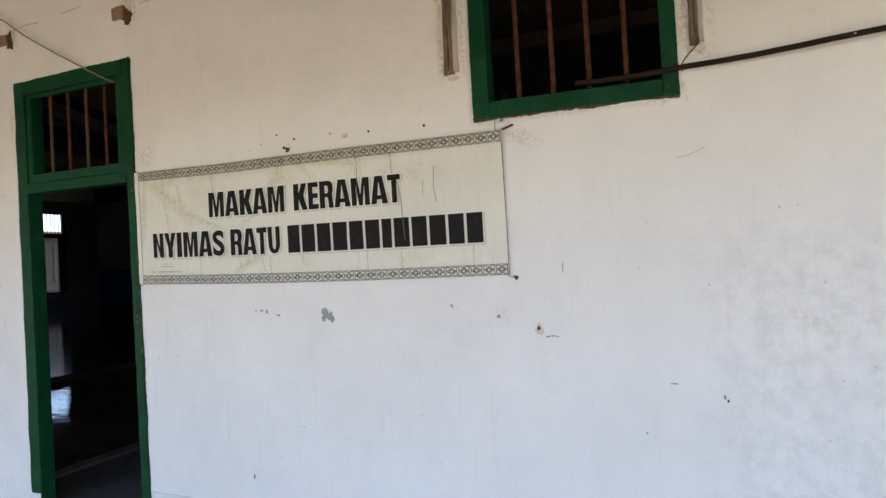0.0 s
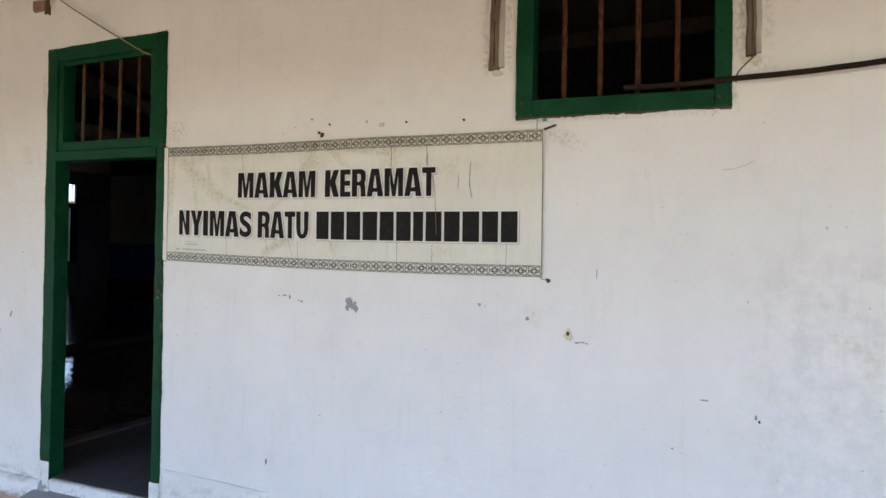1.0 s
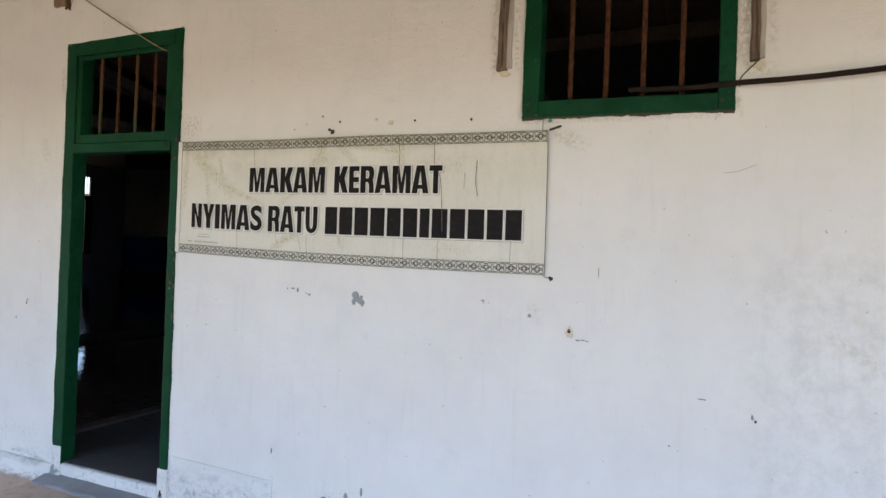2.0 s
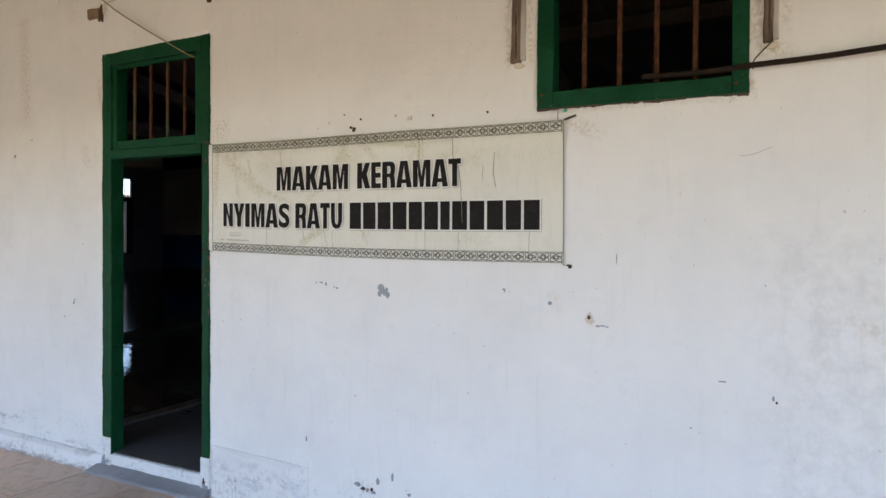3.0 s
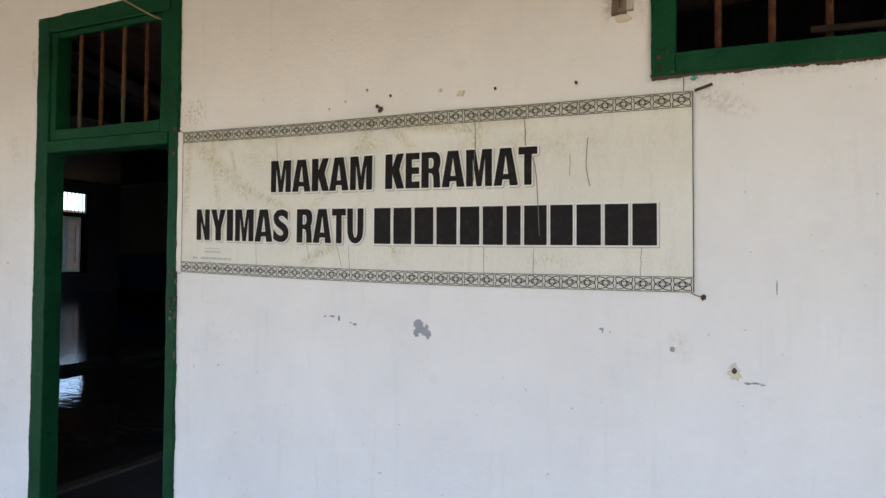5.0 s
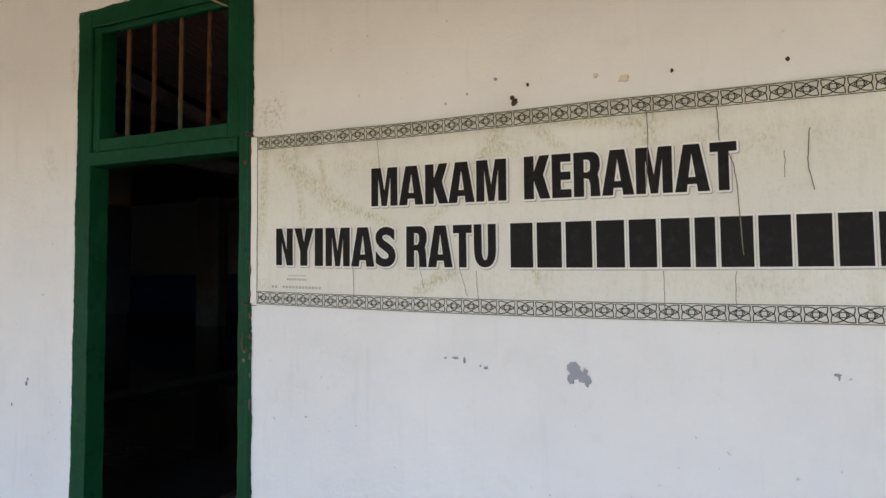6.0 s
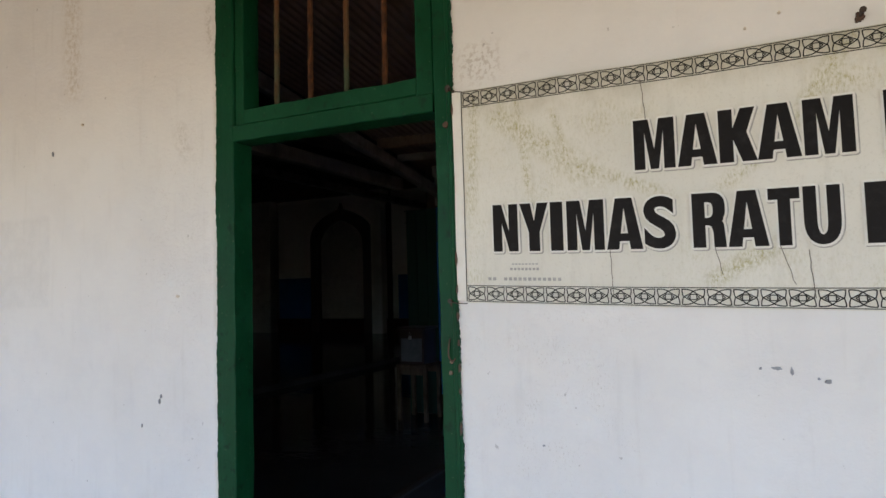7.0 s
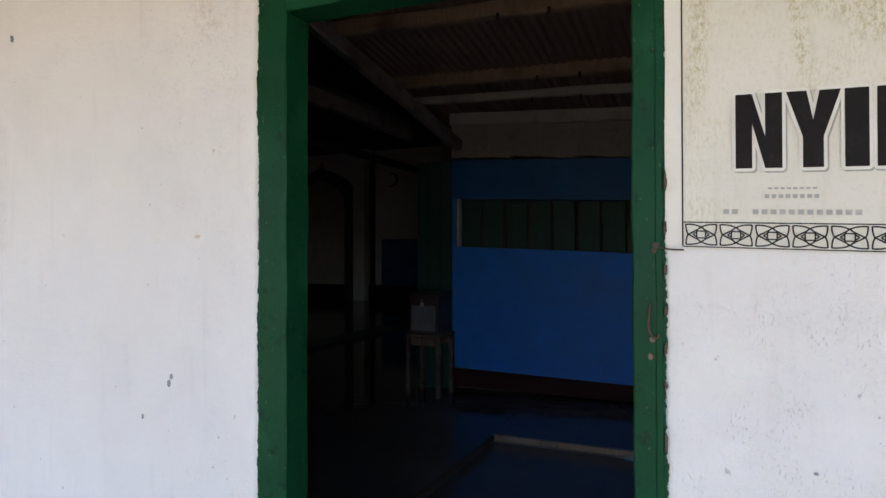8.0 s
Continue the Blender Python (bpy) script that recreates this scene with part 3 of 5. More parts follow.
# west wall with a tall barred window
WY0, WY1, PZ0, PZ1, TZ0, TZ1 = 17.9, 20.0, 1.22, 4.10, 4.34, 5.42
west = thing("wall_west", (-30.1, 12, HALL_Z), "far hall wall with one bright window", "wall", kind="structure")
for n_, y0, y1, z0, z1 in (("wall_panel", 0.0, WY0, HALL_Z, 6.0), ("wall_panel", WY1, 24.0, HALL_Z, 6.0), ("wall_panel", WY0 + 0.001, WY1 - 0.001, HALL_Z, PZ0), ("wall_panel", WY0 + 0.001, WY1 - 0.001, TZ1, 6.0)):
    b = bmesh.new()
    box(b, -30.2, -30.0, y0, y1, z0, z1)
    part(n_, b, DIM_PLASTER, west)
far_window = thing("window_2", (-30.1, (WY0 + WY1) / 2, PZ0), "tall dark-framed window with barred transom, daylight behind", "window", kind="structure")
for y0, y1, z0, z1 in ((WY0, WY0 + 0.15, PZ0, TZ1), (WY1 - 0.15, WY1, PZ0, TZ1), (WY0 + 0.151, WY1 - 0.151, PZ1, TZ0), (WY0 + 0.151, WY1 - 0.151, TZ1 - 0.08, TZ1), (WY0 + 0.151, WY1 - 0.151, PZ0, PZ0 + 0.1)):
    b = bmesh.new()
    box(b, -30.17, -30.03, y0, y1, z0, z1, 0.008)
    part("window_frame", b, DARK_BROWN, far_window)
for k in range(8):
    b = bmesh.new()
    y = WY0 + 0.33 + k * 0.21
    bar(b, (-30.1, y, TZ0), (-30.1, y, TZ1 - 0.08), 0.045, 0.045, 6, 0.0, sides=8)
    part("window_bar", b, DARK_BROWN, far_window)
b = bmesh.new()
box(b, -30.16, -30.04, WY1 - 0.42, WY1 - 0.151, PZ0 + 0.101, PZ1 - 0.001, 0.006)
part("sash_stile", b, DARK_BROWN, far_window)
neighbour = thing("neighbour_wall", (-37.0, 18, -0.15), "faded teal plastered wall outside the window", "wall", kind="structure")
b = bmesh.new()
box(b, -37.3, -37.0, 8, 30, -0.15, 4.88)
part("wall_panel", b, TEAL, neighbour)
b = bmesh.new()
box(b, -37.02, -36.97, 23.8, 25.9, 1.35, 4.5, 0.02)
part("bare_patch", b, BROWN_RENDER, neighbour)
for y0, y1, z0, z1 in ((24.3, 24.42, 1.8, 4.15), (25.5, 25.62, 1.8, 4.15), (24.421, 25.499, 1.8, 1.92), (24.421, 25.499, 4.03, 4.15), (24.421, 25.499, 2.95, 3.03)):
    b = bmesh.new()
    box(b, -36.99, -36.90, y0, y1, z0, z1, 0.01)
    part("window_frame", b, BROWN_RENDER, neighbour)
b = bmesh.new()
box(b, -36.969, -36.95, 24.421, 25.499, 1.921, 4.029)
part("shutter", b, DARK_BROWN, neighbour)
# eave placed to keep the sun off the wall below it
b = bmesh.new()
box(b, -37.5, -35.8, 8, 30, 4.881, 4.98)
part("eave", b, ROOF_SHEET, neighbour)

# arched niche wall deep in the hall
AY = 15.0
plain_wall("wall_niche", -21.5, -4.998, AY, AY + 0.3, HALL_Z, 4.83, HALL_PLASTER, "pale plaster wall with an arched niche")
# added panel, keeps everything above the niche wall dark
b = bmesh.new()
box(b, -21.5, -4.998, AY - 0.03, AY + 0.3, 4.832, 6.0)
tagged(place("trim_upper_panel", b, DARK_TIMBER), "dark panel added over the niche wall", "boarding", kind="structure")
for x0, x1 in ((-21.5, -15.20), (-11.8, -4.998)):
    b = bmesh.new()
    box(b, x0, x1, AY - 0.012, AY - 0.002, 0.75, 2.13)
    tagged(place("trim_dado", b, TEAL_BLUE), "blue painted dado", "dado", kind="structure")
b = bmesh.new()
box(b, -21.5, -4.998, AY - 0.10, AY - 0.014, 0.25, 0.75, 0.01)
tagged(place("baseboard_niche", b, MAROON), "dark red plinth of the niche wall", "plinth", kind="structure")


def arch_outline(cx, half, z0, zs, zt, n=12):
    """A pointed arch from the foot on one side to the foot on the other."""
    pts = [(cx - half, z0), (cx - half, zs)]
    for i in range(1, n + 1):
        t = i / n
        pts.append((cx - half * math.cos(t * math.pi / 2) ** 0.9 if t < 1 else cx, zs + (zt - zs) * (0.8 * math.sin(t * math.pi / 2) + 0.2 * t ** 3)))
    return pts + [(2 * cx - x, z) for x, z in pts[-2::-1]]


niche = thing("arched_niche", (-13.93, AY, 0.25), "pointed-arch niche with dark brown frame", "niche", kind="structure")
outer, inner = arch_outline(-13.93, 1.24, 0.25, 3.42, 4.38), arch_outline(-13.93, 0.88, 0.25, 3.20, 4.02)
b = bmesh.new()
ring = []
for (xo, zo), (xi, zi) in zip(outer, inner):
    ring.append([b.verts.new((xo, AY - 0.12, zo)), b.verts.new((xi, AY - 0.12, zi)), b.verts.new((xi, AY - 0.002, zi)), b.verts.new((xo, AY - 0.002, zo))])
for r, s in zip(ring, ring[1:]):
    for i in range(4):
        b.faces.new((r[i], r[(i + 1) % 4], s[(i + 1) % 4], s[i]))
part("arch_frame", b, DARK_BROWN, niche)
b = bmesh.new()
half_ = len(inner) // 2
sides_ = [(b.verts.new((inner[k][0], AY - 0.02, inner[k][1])), b.verts.new((inner[-1 - k][0], AY - 0.02, inner[k][1]))) for k in range(half_)]
for (p, q), (r, t) in zip(sides_, sides_[1:]):
    b.faces.new((p, q, t, r))
b.faces.new((*sides_[-1], b.verts.new((inner[half_][0], AY - 0.02, inner[half_][1]))))
for v in bmesh.ops.extrude_face_region(b, geom=b.faces[:])["geom"]:
    if isinstance(v, bmesh.types.BMVert):
        v.co.y += 0.016
part("niche_back", b, GREY_PLASTER, niche)
b = bmesh.new()
bar(b, (-13.93, AY - 0.07, 4.33), (-13.93, AY - 0.07, 4.58), 0.22, 0.1, 4, 0.0, 0.03, taper=0.3, up=(0, 1, 0))
part("finial", b, DARK_BROWN, niche)

b = bmesh.new()
box(b, -17.7, -16.66, AY - 0.45, AY - 0.004, 0.25, 4.83, 0.02)
tagged(place("pier", b, GREY_PLASTER), "broad grey plaster pier near the niche", "pier", kind="structure")
pier = thing("pier", (-12.4, AY, 0.25), "pale plaster pier beside the niche", "pier", kind="structure")
b = bmesh.new()
box(b, -12.60, -12.2, AY - 0.35, AY - 0.004, 0.25, 4.3, 0.02)
part("shaft", b, HALL_PLASTER, pier)
b = bmesh.new()
bar(b, (-12.40, AY - 0.18, 4.3), (-12.40, AY - 0.18, 4.83), 0.40, 0.35, 4, 0, 0.02, up=(0, 1, 0), taper=1.7)
part("capital", b, HALL_PLASTER, pier)
# dark strip in place of the shaded gap between pier and panel
b = bmesh.new()
box(b, -12.19, -12.02, AY - 0.05, AY - 0.004, 0.75, 4.8)
tagged(place("trim_dark_gap", b, DARK_BROWN), "dark strip standing in for the shaded gap beside the pier", "trim", kind="structure")
crescent = []
b = bmesh.new()
for r_, off in ((0.21, 0.0), (0.18, -0.05)):
    crescent.append([b.verts.new((-11.43 + off + r_ * math.cos(a * math.pi / 14), AY - 0.02, 3.92 + r_ * math.sin(a * math.pi / 14))) for a in range(-9, 10)])
for i in range(18):
    b.faces.new((crescent[0][i], crescent[0][i + 1], crescent[1][i + 1], crescent[1][i]))
bmesh.ops.solidify(b, geom=b.faces[:], thickness=0.018)
tagged(place("crescent_emblem", b, DARK_BROWN), "dark crescent emblem on the plaster panel", "emblem")

# hall ceiling and tie beams
b = bmesh.new()
box(b, -30.2, -4.9, 0.0, 24.2, 6.0, 6.1)
tagged(place("ceiling_hall", b, DARK_TIMBER), "dark boarded hall ceiling", "ceiling", kind="structure")
for x in (-8.0, -10.6):
    b = bmesh.new()
    bar(b, (x, THICK + 0.003, 4.16), (x, AY - 0.04, 4.16), 0.14, 0.18, 30, 0.006, 0.015, freq=1.5)
    tagged(place("tie_beam", b, GREY_WOOD), "long grey-brown roof tie beam", "beam", group="tie beams")

b = bmesh.new()
bar(b, (-5.80, THICK + 0.003, 3.07), (-5.72, 4.9, 3.03), 0.10, 0.15, 26, 0.008, 0.014, freq=1.8, seed=3.3)
tagged(place("tie_beam", b, GREY_WOOD), "grey-brown beam running back beside the lean-to", "beam", group="tie beams")

# lean-to roof behind the door
SLOPE = 0.149


def drop(x):
    """How far the old lean-to has settled along its length."""
    return -0.040 * (max(-5.6, min(-2.9, x)) + 4.2)


def settle(bm, turn=True):
    """Let a piece of the lean-to follow the settled line; turn: and the partition's skew in plan."""
    bmesh.ops.bisect_plane(bm, geom=bm.verts[:] + bm.edges[:] + bm.faces[:], plane_co=(-2.9, 0, 0), plane_no=(1, 0, 0))
    for v in bm.verts:
        v.co.z += drop(v.co.x) * min(1.0, max(0.0, (v.co.z - HALL_Z) / 0.2))
        if turn:
            v.co.y += 0.08 * (max(-5.6, min(-2.9, v.co.x)) + 5.11)
    return bm


def roof_z(y):
    return 2.95 + SLOPE * (4.7 - y)


b = bmesh.new()
cols = []
for i in range(int(4.4 / 0.0127) + 1):
    x = -5.38 + i * 0.0127
    dz = 0.009 * math.cos(2 * math.pi * x / 0.076)
    cols.append([b.verts.new((x, y, roof_z(y) + 0.20 + dz + drop(x))) for y in (THICK + 0.002, 1.7, 3.2, 4.95)])
for p, q in zip(cols, cols[1:]):
    for i in range(3):
        b.faces.new((p[i], p[i + 1], q[i + 1], q[i]))
tagged(place("ceiling_lean_to", b, ROOF_SHEET), "rusty corrugated roof sheets seen from below", "roof", kind="structure")
# roof bay behind the window: dark colour stands for the deep shade there
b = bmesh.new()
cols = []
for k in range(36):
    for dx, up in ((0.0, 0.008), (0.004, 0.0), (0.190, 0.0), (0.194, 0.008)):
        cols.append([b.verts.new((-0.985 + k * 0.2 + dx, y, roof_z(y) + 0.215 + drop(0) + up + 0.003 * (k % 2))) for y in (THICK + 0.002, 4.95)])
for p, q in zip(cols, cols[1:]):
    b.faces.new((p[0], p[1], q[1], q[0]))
tagged(place("ceiling_shaded_bay", b, DARK_TIMBER), "roof behind the window, coloured dark to stand for its shade", "ceiling", kind="structure")
b = bmesh.new()
box(b, -5.42, 6.2, THICK + 0.002, 5.0, 4.66, 4.70)
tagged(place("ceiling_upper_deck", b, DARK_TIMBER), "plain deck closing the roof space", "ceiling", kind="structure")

for y, w, h, x0, x1, lift in ((2.69, 0.07, 0.12, -5.32, -1.0, 0.125), (3.80, 0.07, 0.12, -5.32, -1.0, 0.155), (4.22, 0.06, 0.08, -5.32, 5.98, 0.135), (2.02, 0.07, 0.12, -0.998, 5.98, 0.15), (3.30, 0.07, 0.12, -0.998, 5.98, 0.15)):
    purlin = thing("purlin", (0, y, roof_z(y) + 0.12), "rough brown roof purlin with nail heads", "beam", group="roof purlins")
    b = bmesh.new()
    bar(b, (x0, y, roof_z(y) + lift), (x1, y, roof_z(y) + lift), w, h, 60, 0.010, 0.012, freq=1.6, seed=y)
    # purlins of the window bay (x0 > -1) take the dark shade colour too
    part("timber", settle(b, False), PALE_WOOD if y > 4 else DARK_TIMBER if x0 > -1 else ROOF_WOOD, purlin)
    if x0 > -1:
        continue
    for k in range(2):
        b = bmesh.new()
        x = -3.95 + 0.34 * k + 0.4 * noise.noise(Vector((k, y, 0)))
        bar(b, (x, y - w / 2 - 0.008, roof_z(y) + lift - 0.04), (x, y - w / 2 - 0.008, roof_z(y) + lift - 0.085), 0.024, 0.012, 2, 0.0, 0.003)
        part("clip", settle(b, False), IRON, purlin)
for x, xe in ((-5.12, -5.03), (-2.2, -2.2), (0.9, 0.9)):
    b = bmesh.new()
    bar(b, (x, THICK + 0.003, roof_z(THICK) - 0.03), (xe, 4.68, roof_z(4.68) - 0.17), 0.09, 0.125, 24, 0.010, 0.014, freq=2.0, seed=x)
    tagged(place("rafter", settle(b, False), GREY_WOOD), "heavy sloping roof rafter of greyed timber", "rafter", group="roof rafters")

# blue partition with the long boarded opening
PY = 4.7
PX0 = -5.11
OZ0, OZ1, OX1 = 1.70, 2.215, -1.4
part_wall = thing("wall_partition", (0, PY, HALL_Z), "bright blue painted partition wall with boarded opening", "wall", kind="structure")
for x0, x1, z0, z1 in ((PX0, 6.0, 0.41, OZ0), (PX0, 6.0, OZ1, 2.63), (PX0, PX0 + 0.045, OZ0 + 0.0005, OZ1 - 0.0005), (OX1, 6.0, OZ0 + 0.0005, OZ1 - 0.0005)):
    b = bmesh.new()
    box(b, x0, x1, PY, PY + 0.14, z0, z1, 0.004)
    # the panel over the opening is coloured darker and more teal
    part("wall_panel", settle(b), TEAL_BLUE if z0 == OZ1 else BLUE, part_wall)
b = bmesh.new()
box(b, PX0 - 0.006, 6.0, PY - 0.012, PY + 0.15, HALL_Z + 0.1, 0.408, 0.006)
part("skirting", settle(b), MAROON, part_wall)
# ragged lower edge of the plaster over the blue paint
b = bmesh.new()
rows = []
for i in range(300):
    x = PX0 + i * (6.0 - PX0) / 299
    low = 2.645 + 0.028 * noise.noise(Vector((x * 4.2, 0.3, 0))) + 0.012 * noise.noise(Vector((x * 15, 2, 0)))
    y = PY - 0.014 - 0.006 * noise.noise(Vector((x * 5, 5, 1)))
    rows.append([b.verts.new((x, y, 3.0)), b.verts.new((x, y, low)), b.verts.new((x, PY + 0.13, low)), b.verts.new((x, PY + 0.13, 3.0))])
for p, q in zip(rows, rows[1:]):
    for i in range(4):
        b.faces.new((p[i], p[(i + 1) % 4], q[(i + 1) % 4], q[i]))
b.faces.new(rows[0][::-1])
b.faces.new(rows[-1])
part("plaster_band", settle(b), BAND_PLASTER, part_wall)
b = bmesh.new()
bar(b, (PX0, PY - 0.01, 3.055), (5.98, PY - 0.01, 3.045), 0.10, 0.13, 50, 0.006, 0.012, freq=1.6)
part("wall_plate", settle(b), PALE_WOOD, part_wall)
b = bmesh.new()
box(b, -5.3, 6.0, PY + 0.145, PY + 0.2, HALL_Z, 4.66)
part("backing", settle(b), DARK_TIMBER, part_wall)
b = bmesh.new()
box(b, PX0 + 0.046, PX0 + 0.075, PY + 0.012, PY + 0.10, OZ0 + 0.002, OZ1 - 0.002, 0.003)
part("jamb", settle(b), GREY_PLASTER, part_wall)
for k in range(15):
    x = PX0 + 0.09 + k * 0.245
    if x > OX1 - 0.24:
        break
    b = bmesh.new()
    wob = 0.010 * noise.noise(Vector((k * 1.7, 3, 0)))
    box(b, x + wob, x + 0.215 + 0.6 * wob, PY + 0.05 + 0.018 * (k % 2) + wob, PY + 0.07 + 0.018 * (k % 2) + wob, OZ0 + 0.003, OZ1 - 0.003, 0.004)
    part("board", settle(b), DARK_GREEN, part_wall)

# green door leaf folded beside the partition
leaf = thing("door_2", (-5.32, PY + 0.06, DECK_Z), "dark green plank door beside the blue partition", "door", kind="structure")
for k in range(3):
    b = bmesh.new()
    box(b, -5.54 + k * 0.141, -5.54 + k * 0.141 + 0.138, PY + 0.03, PY + 0.07, DECK_Z + 0.006, 2.66, 0.004)
    part("plank", b, DARK_GREEN, leaf)
for z in (0.5, 1.4, 2.3):
    b = bmesh.new()
    box(b, -5.53, -5.125, PY + 0.071, PY + 0.10, z, z + 0.12, 0.004)
    part("ledge", b, DARK_GREEN, leaf)

# pale worn nosing and dark edge round the entrance recess
b = bmesh.new()
bar(b, (RECESS_X + 0.01, RECESS_Y - 0.018, DECK_Z - 0.014), (5.9, RECESS_Y - 0.018 + RECESS_SKEW * (5.9 - RECESS_X), DECK_Z - 0.014), 0.036, 0.045, 40, 0.004, 0.006, freq=2)
tagged(place("trim_floor_strip", b, ROOF_WOOD), "pale worn wooden nosing along the floor step", "floor strip", kind="structure")
b = bmesh.new()
bar(b, (RECESS_X + 0.012, 0.4, DECK_Z - 0.012), (RECESS_X + 0.012, RECESS_Y - 0.04, DECK_Z - 0.012), 0.022, 0.04, 24, 0.003, 0.004, freq=2)
tagged(place("trim_floor_joint", b, DARK_TIMBER), "dark wooden edge of the floor step", "floor edge", kind="structure")

# unseen veranda roof and far closing; the low eave darkens the upper wall
b = bmesh.new()
for x0, x1 in ((-10.4, 6.4),):
    v = [b.verts.new(p) for p in ((x0, -0.002, 4.45), (x1, -0.002, 4.45), (x1, -4.4, 2.85), (x0, -4.4, 2.85))]
    b.faces.new(v)
bmesh.ops.solidify(b, geom=b.faces[:], thickness=0.06)
tagged(place("ceiling_veranda", b, CEILING), "boarded underside of the unseen veranda roof", "ceiling", kind="structure")

# ---- door frame with barred transom ----
door = thing("door_1", (-3.165, 0.05, HALL_Z), "green painted door frame with barred transom, open doorway", "door", kind="structure")
FY0, FY1 = -0.010, 0.098
FYM, FD = (FY0 + FY1) / 2, FY1 - FY0


def member(name, x0, z0, x1, z1, w, parent, y=FYM, depth=FD, seed=0.0, material=GREEN, chamfer=0.004, amp=0.0035):
    """A straight timber in the plane of the wall, w wide and depth deep."""
    b = bmesh.new()
    n_ = max(6, int(math.hypot(x1 - x0, z1 - z0) / 0.05))
    bar(b, (x0, y, z0), (x1, y, z1), w, depth, n_, amp, chamfer, up=(0, 1, 0), seed=seed, freq=7)
    return part(name, b, material, parent)


member("jamb", -3.667, 0.128, -3.667, 3.112, 0.096, door, seed=1)
member("jamb", -2.646, 0.25, -2.646, 3.112, 0.066, door, seed=2)
member("head", -3.619, 3.075, -2.684, 3.064, 0.090, door, seed=3)
member("transom_rail", -3.619, 2.367, -2.684, 2.352, 0.066, door, seed=4)
# inner frame of the transom
member("transom_stile", -3.594, 2.402, -3.594, 3.028, 0.048, door, y=FYM + 0.004, depth=0.092, seed=5)
member("transom_stile", -2.720, 2.388, -2.720, 3.018, 0.070, door, y=FYM + 0.004, depth=0.092, seed=6)
member("transom_bottom", -3.569, 2.433, -2.756, 2.420, 0.064, door, y=FYM + 0.004, depth=0.092, seed=7)
member("fillet", -3.569, 3.012, -2.756, 3.003, 0.030, door, y=0.015, depth=0.025, seed=8)
for k in range(4):
    b = bmesh.new()
    x = -3.438 + 0.1745 * k
    bar(b, (x, 0.055, 2.455 - 0.003 * k), (x + 0.004, 0.055, 3.03), 0.022, 0.022, 24, 0.002, sides=10, freq=30, seed=k * 2.3)
    part("window_bar", b, RUST_GREEN if k in (0, 2) else RUST, door)
# uneven paint run onto the plaster
for p0, p1, out, w in (((-3.714, 0.26), (-3.714, 3.12), (-1, 0), 0.005), ((-2.613, 0.26), (-2.613, 3.11), (1, 0), 0.003), ((-3.72, 3.120), (-2.61, 3.109), (0, 1), 0.006)):
    b = bmesh.new()
    ragged(b, p0, p1, out, w, 0.0095, -0.0085, 0.004, seed=w * 300 + p0[0])
    part("paint_edge", b, GREEN, door)
# whitewashed feet, sill and step
for x0, x1, y1 in ((-3.724, -3.622, -0.004), (-2.690, -2.606, 0.09)):
    b = bmesh.new()
    box(b, x0, x1, -0.013, y1, 0.0, 0.252, 0.004)
    part("jamb_foot", b, PLASTER, door)
for x0, x1 in ((-3.615, -3.06), (-3.056, -2.692)):
    b = bmesh.new()
    bar(b, (x0, 0.012, 0.091), (x1, 0.012, 0.091), 0.05, 0.082, 14, 0.003, 0.008, freq=8)
    part("sill_block", b, PLASTER, door)
b = bmesh.new()
rows = []
for i in range(46):
    x = -3.765 + i * 1.165 / 45
    e = 0.012 * noise.noise(Vector((x * 7, 0, 4))) + 0.006 * noise.noise(Vector((x * 23, 0, 4)))
    h = 0.003 * noise.noise(Vector((x * 9, 3, 1)))
    rows.append([b.verts.new(p) for p in ((x, 0.010, -0.012), (x, 0.010, 0.052 + h), (x, -0.05, 0.036 + h), (x, -0.105 + e, 0.020 + h), (x, -0.116 + e, 0.010), (x, -0.120 + e, -0.012))])
for r, q in zip(rows, rows[1:]):
    for i in range(5):
        b.faces.new((r[i], r[i + 1], q[i + 1], q[i]))
b.faces.new(rows[0])
b.faces.new(rows[-1][::-1])
tagged(place("door_step", b, CONCRETE), "low grey cement step under the doorway", "step", kind="structure")
for x, z, rx, rz, material in ((-2.645, 0.045, 0.030, 0.030, CHIP_GREY), (-2.60, 0.030, 0.034, 0.022, CHIP_GREY), (-2.655, 0.085, 0.012, 0.022, HOLE_DARK), (-2.565, 0.055, 0.018, 0.014, CHIP_TAN), (-3.70, 0.060, 0.016, 0.05, CHIP_GREY)):
    b = bmesh.new()
    flake(b, x, z, rx, rz, y=-0.0145, sides=24, seed=x * 7, rag=0.8, depth=0.004)
    part("broken_plaster", b, material, door)
# rusty hook, screw and hinge scars on the jamb
b = bmesh.new()
rope(b, smooth_line([(-2.640, -0.016, 1.535), (-2.644, -0.022, 1.495), (-2.640, -0.024, 1.472), (-2.628, -0.022, 1.462), (-2.622, -0.016, 1.47)]), 0.0028)
part("hook", b, HOLE_DARK, door)
for x, z, r in ((-2.636, 1.458, 0.005), (-2.640, 1.421, 0.0055), (-2.634, 2.262, 0.009), (-2.622, 2.385, 0.010)):
    b = bmesh.new()
    flake(b, x, z, r, r * 1.1, y=-0.0150, sides=16, seed=z * 5, rag=0.4, depth=0.003)
    part("rust_scar", b, HOLE_DARK if z > 2 else OLD_WOOD, door)
# raised bead along the outer edge
member("bead", -2.622, 0.26, -2.622, 3.10, 0.017, door, y=-0.006, depth=0.016, seed=9, chamfer=0.003, amp=0.0016)
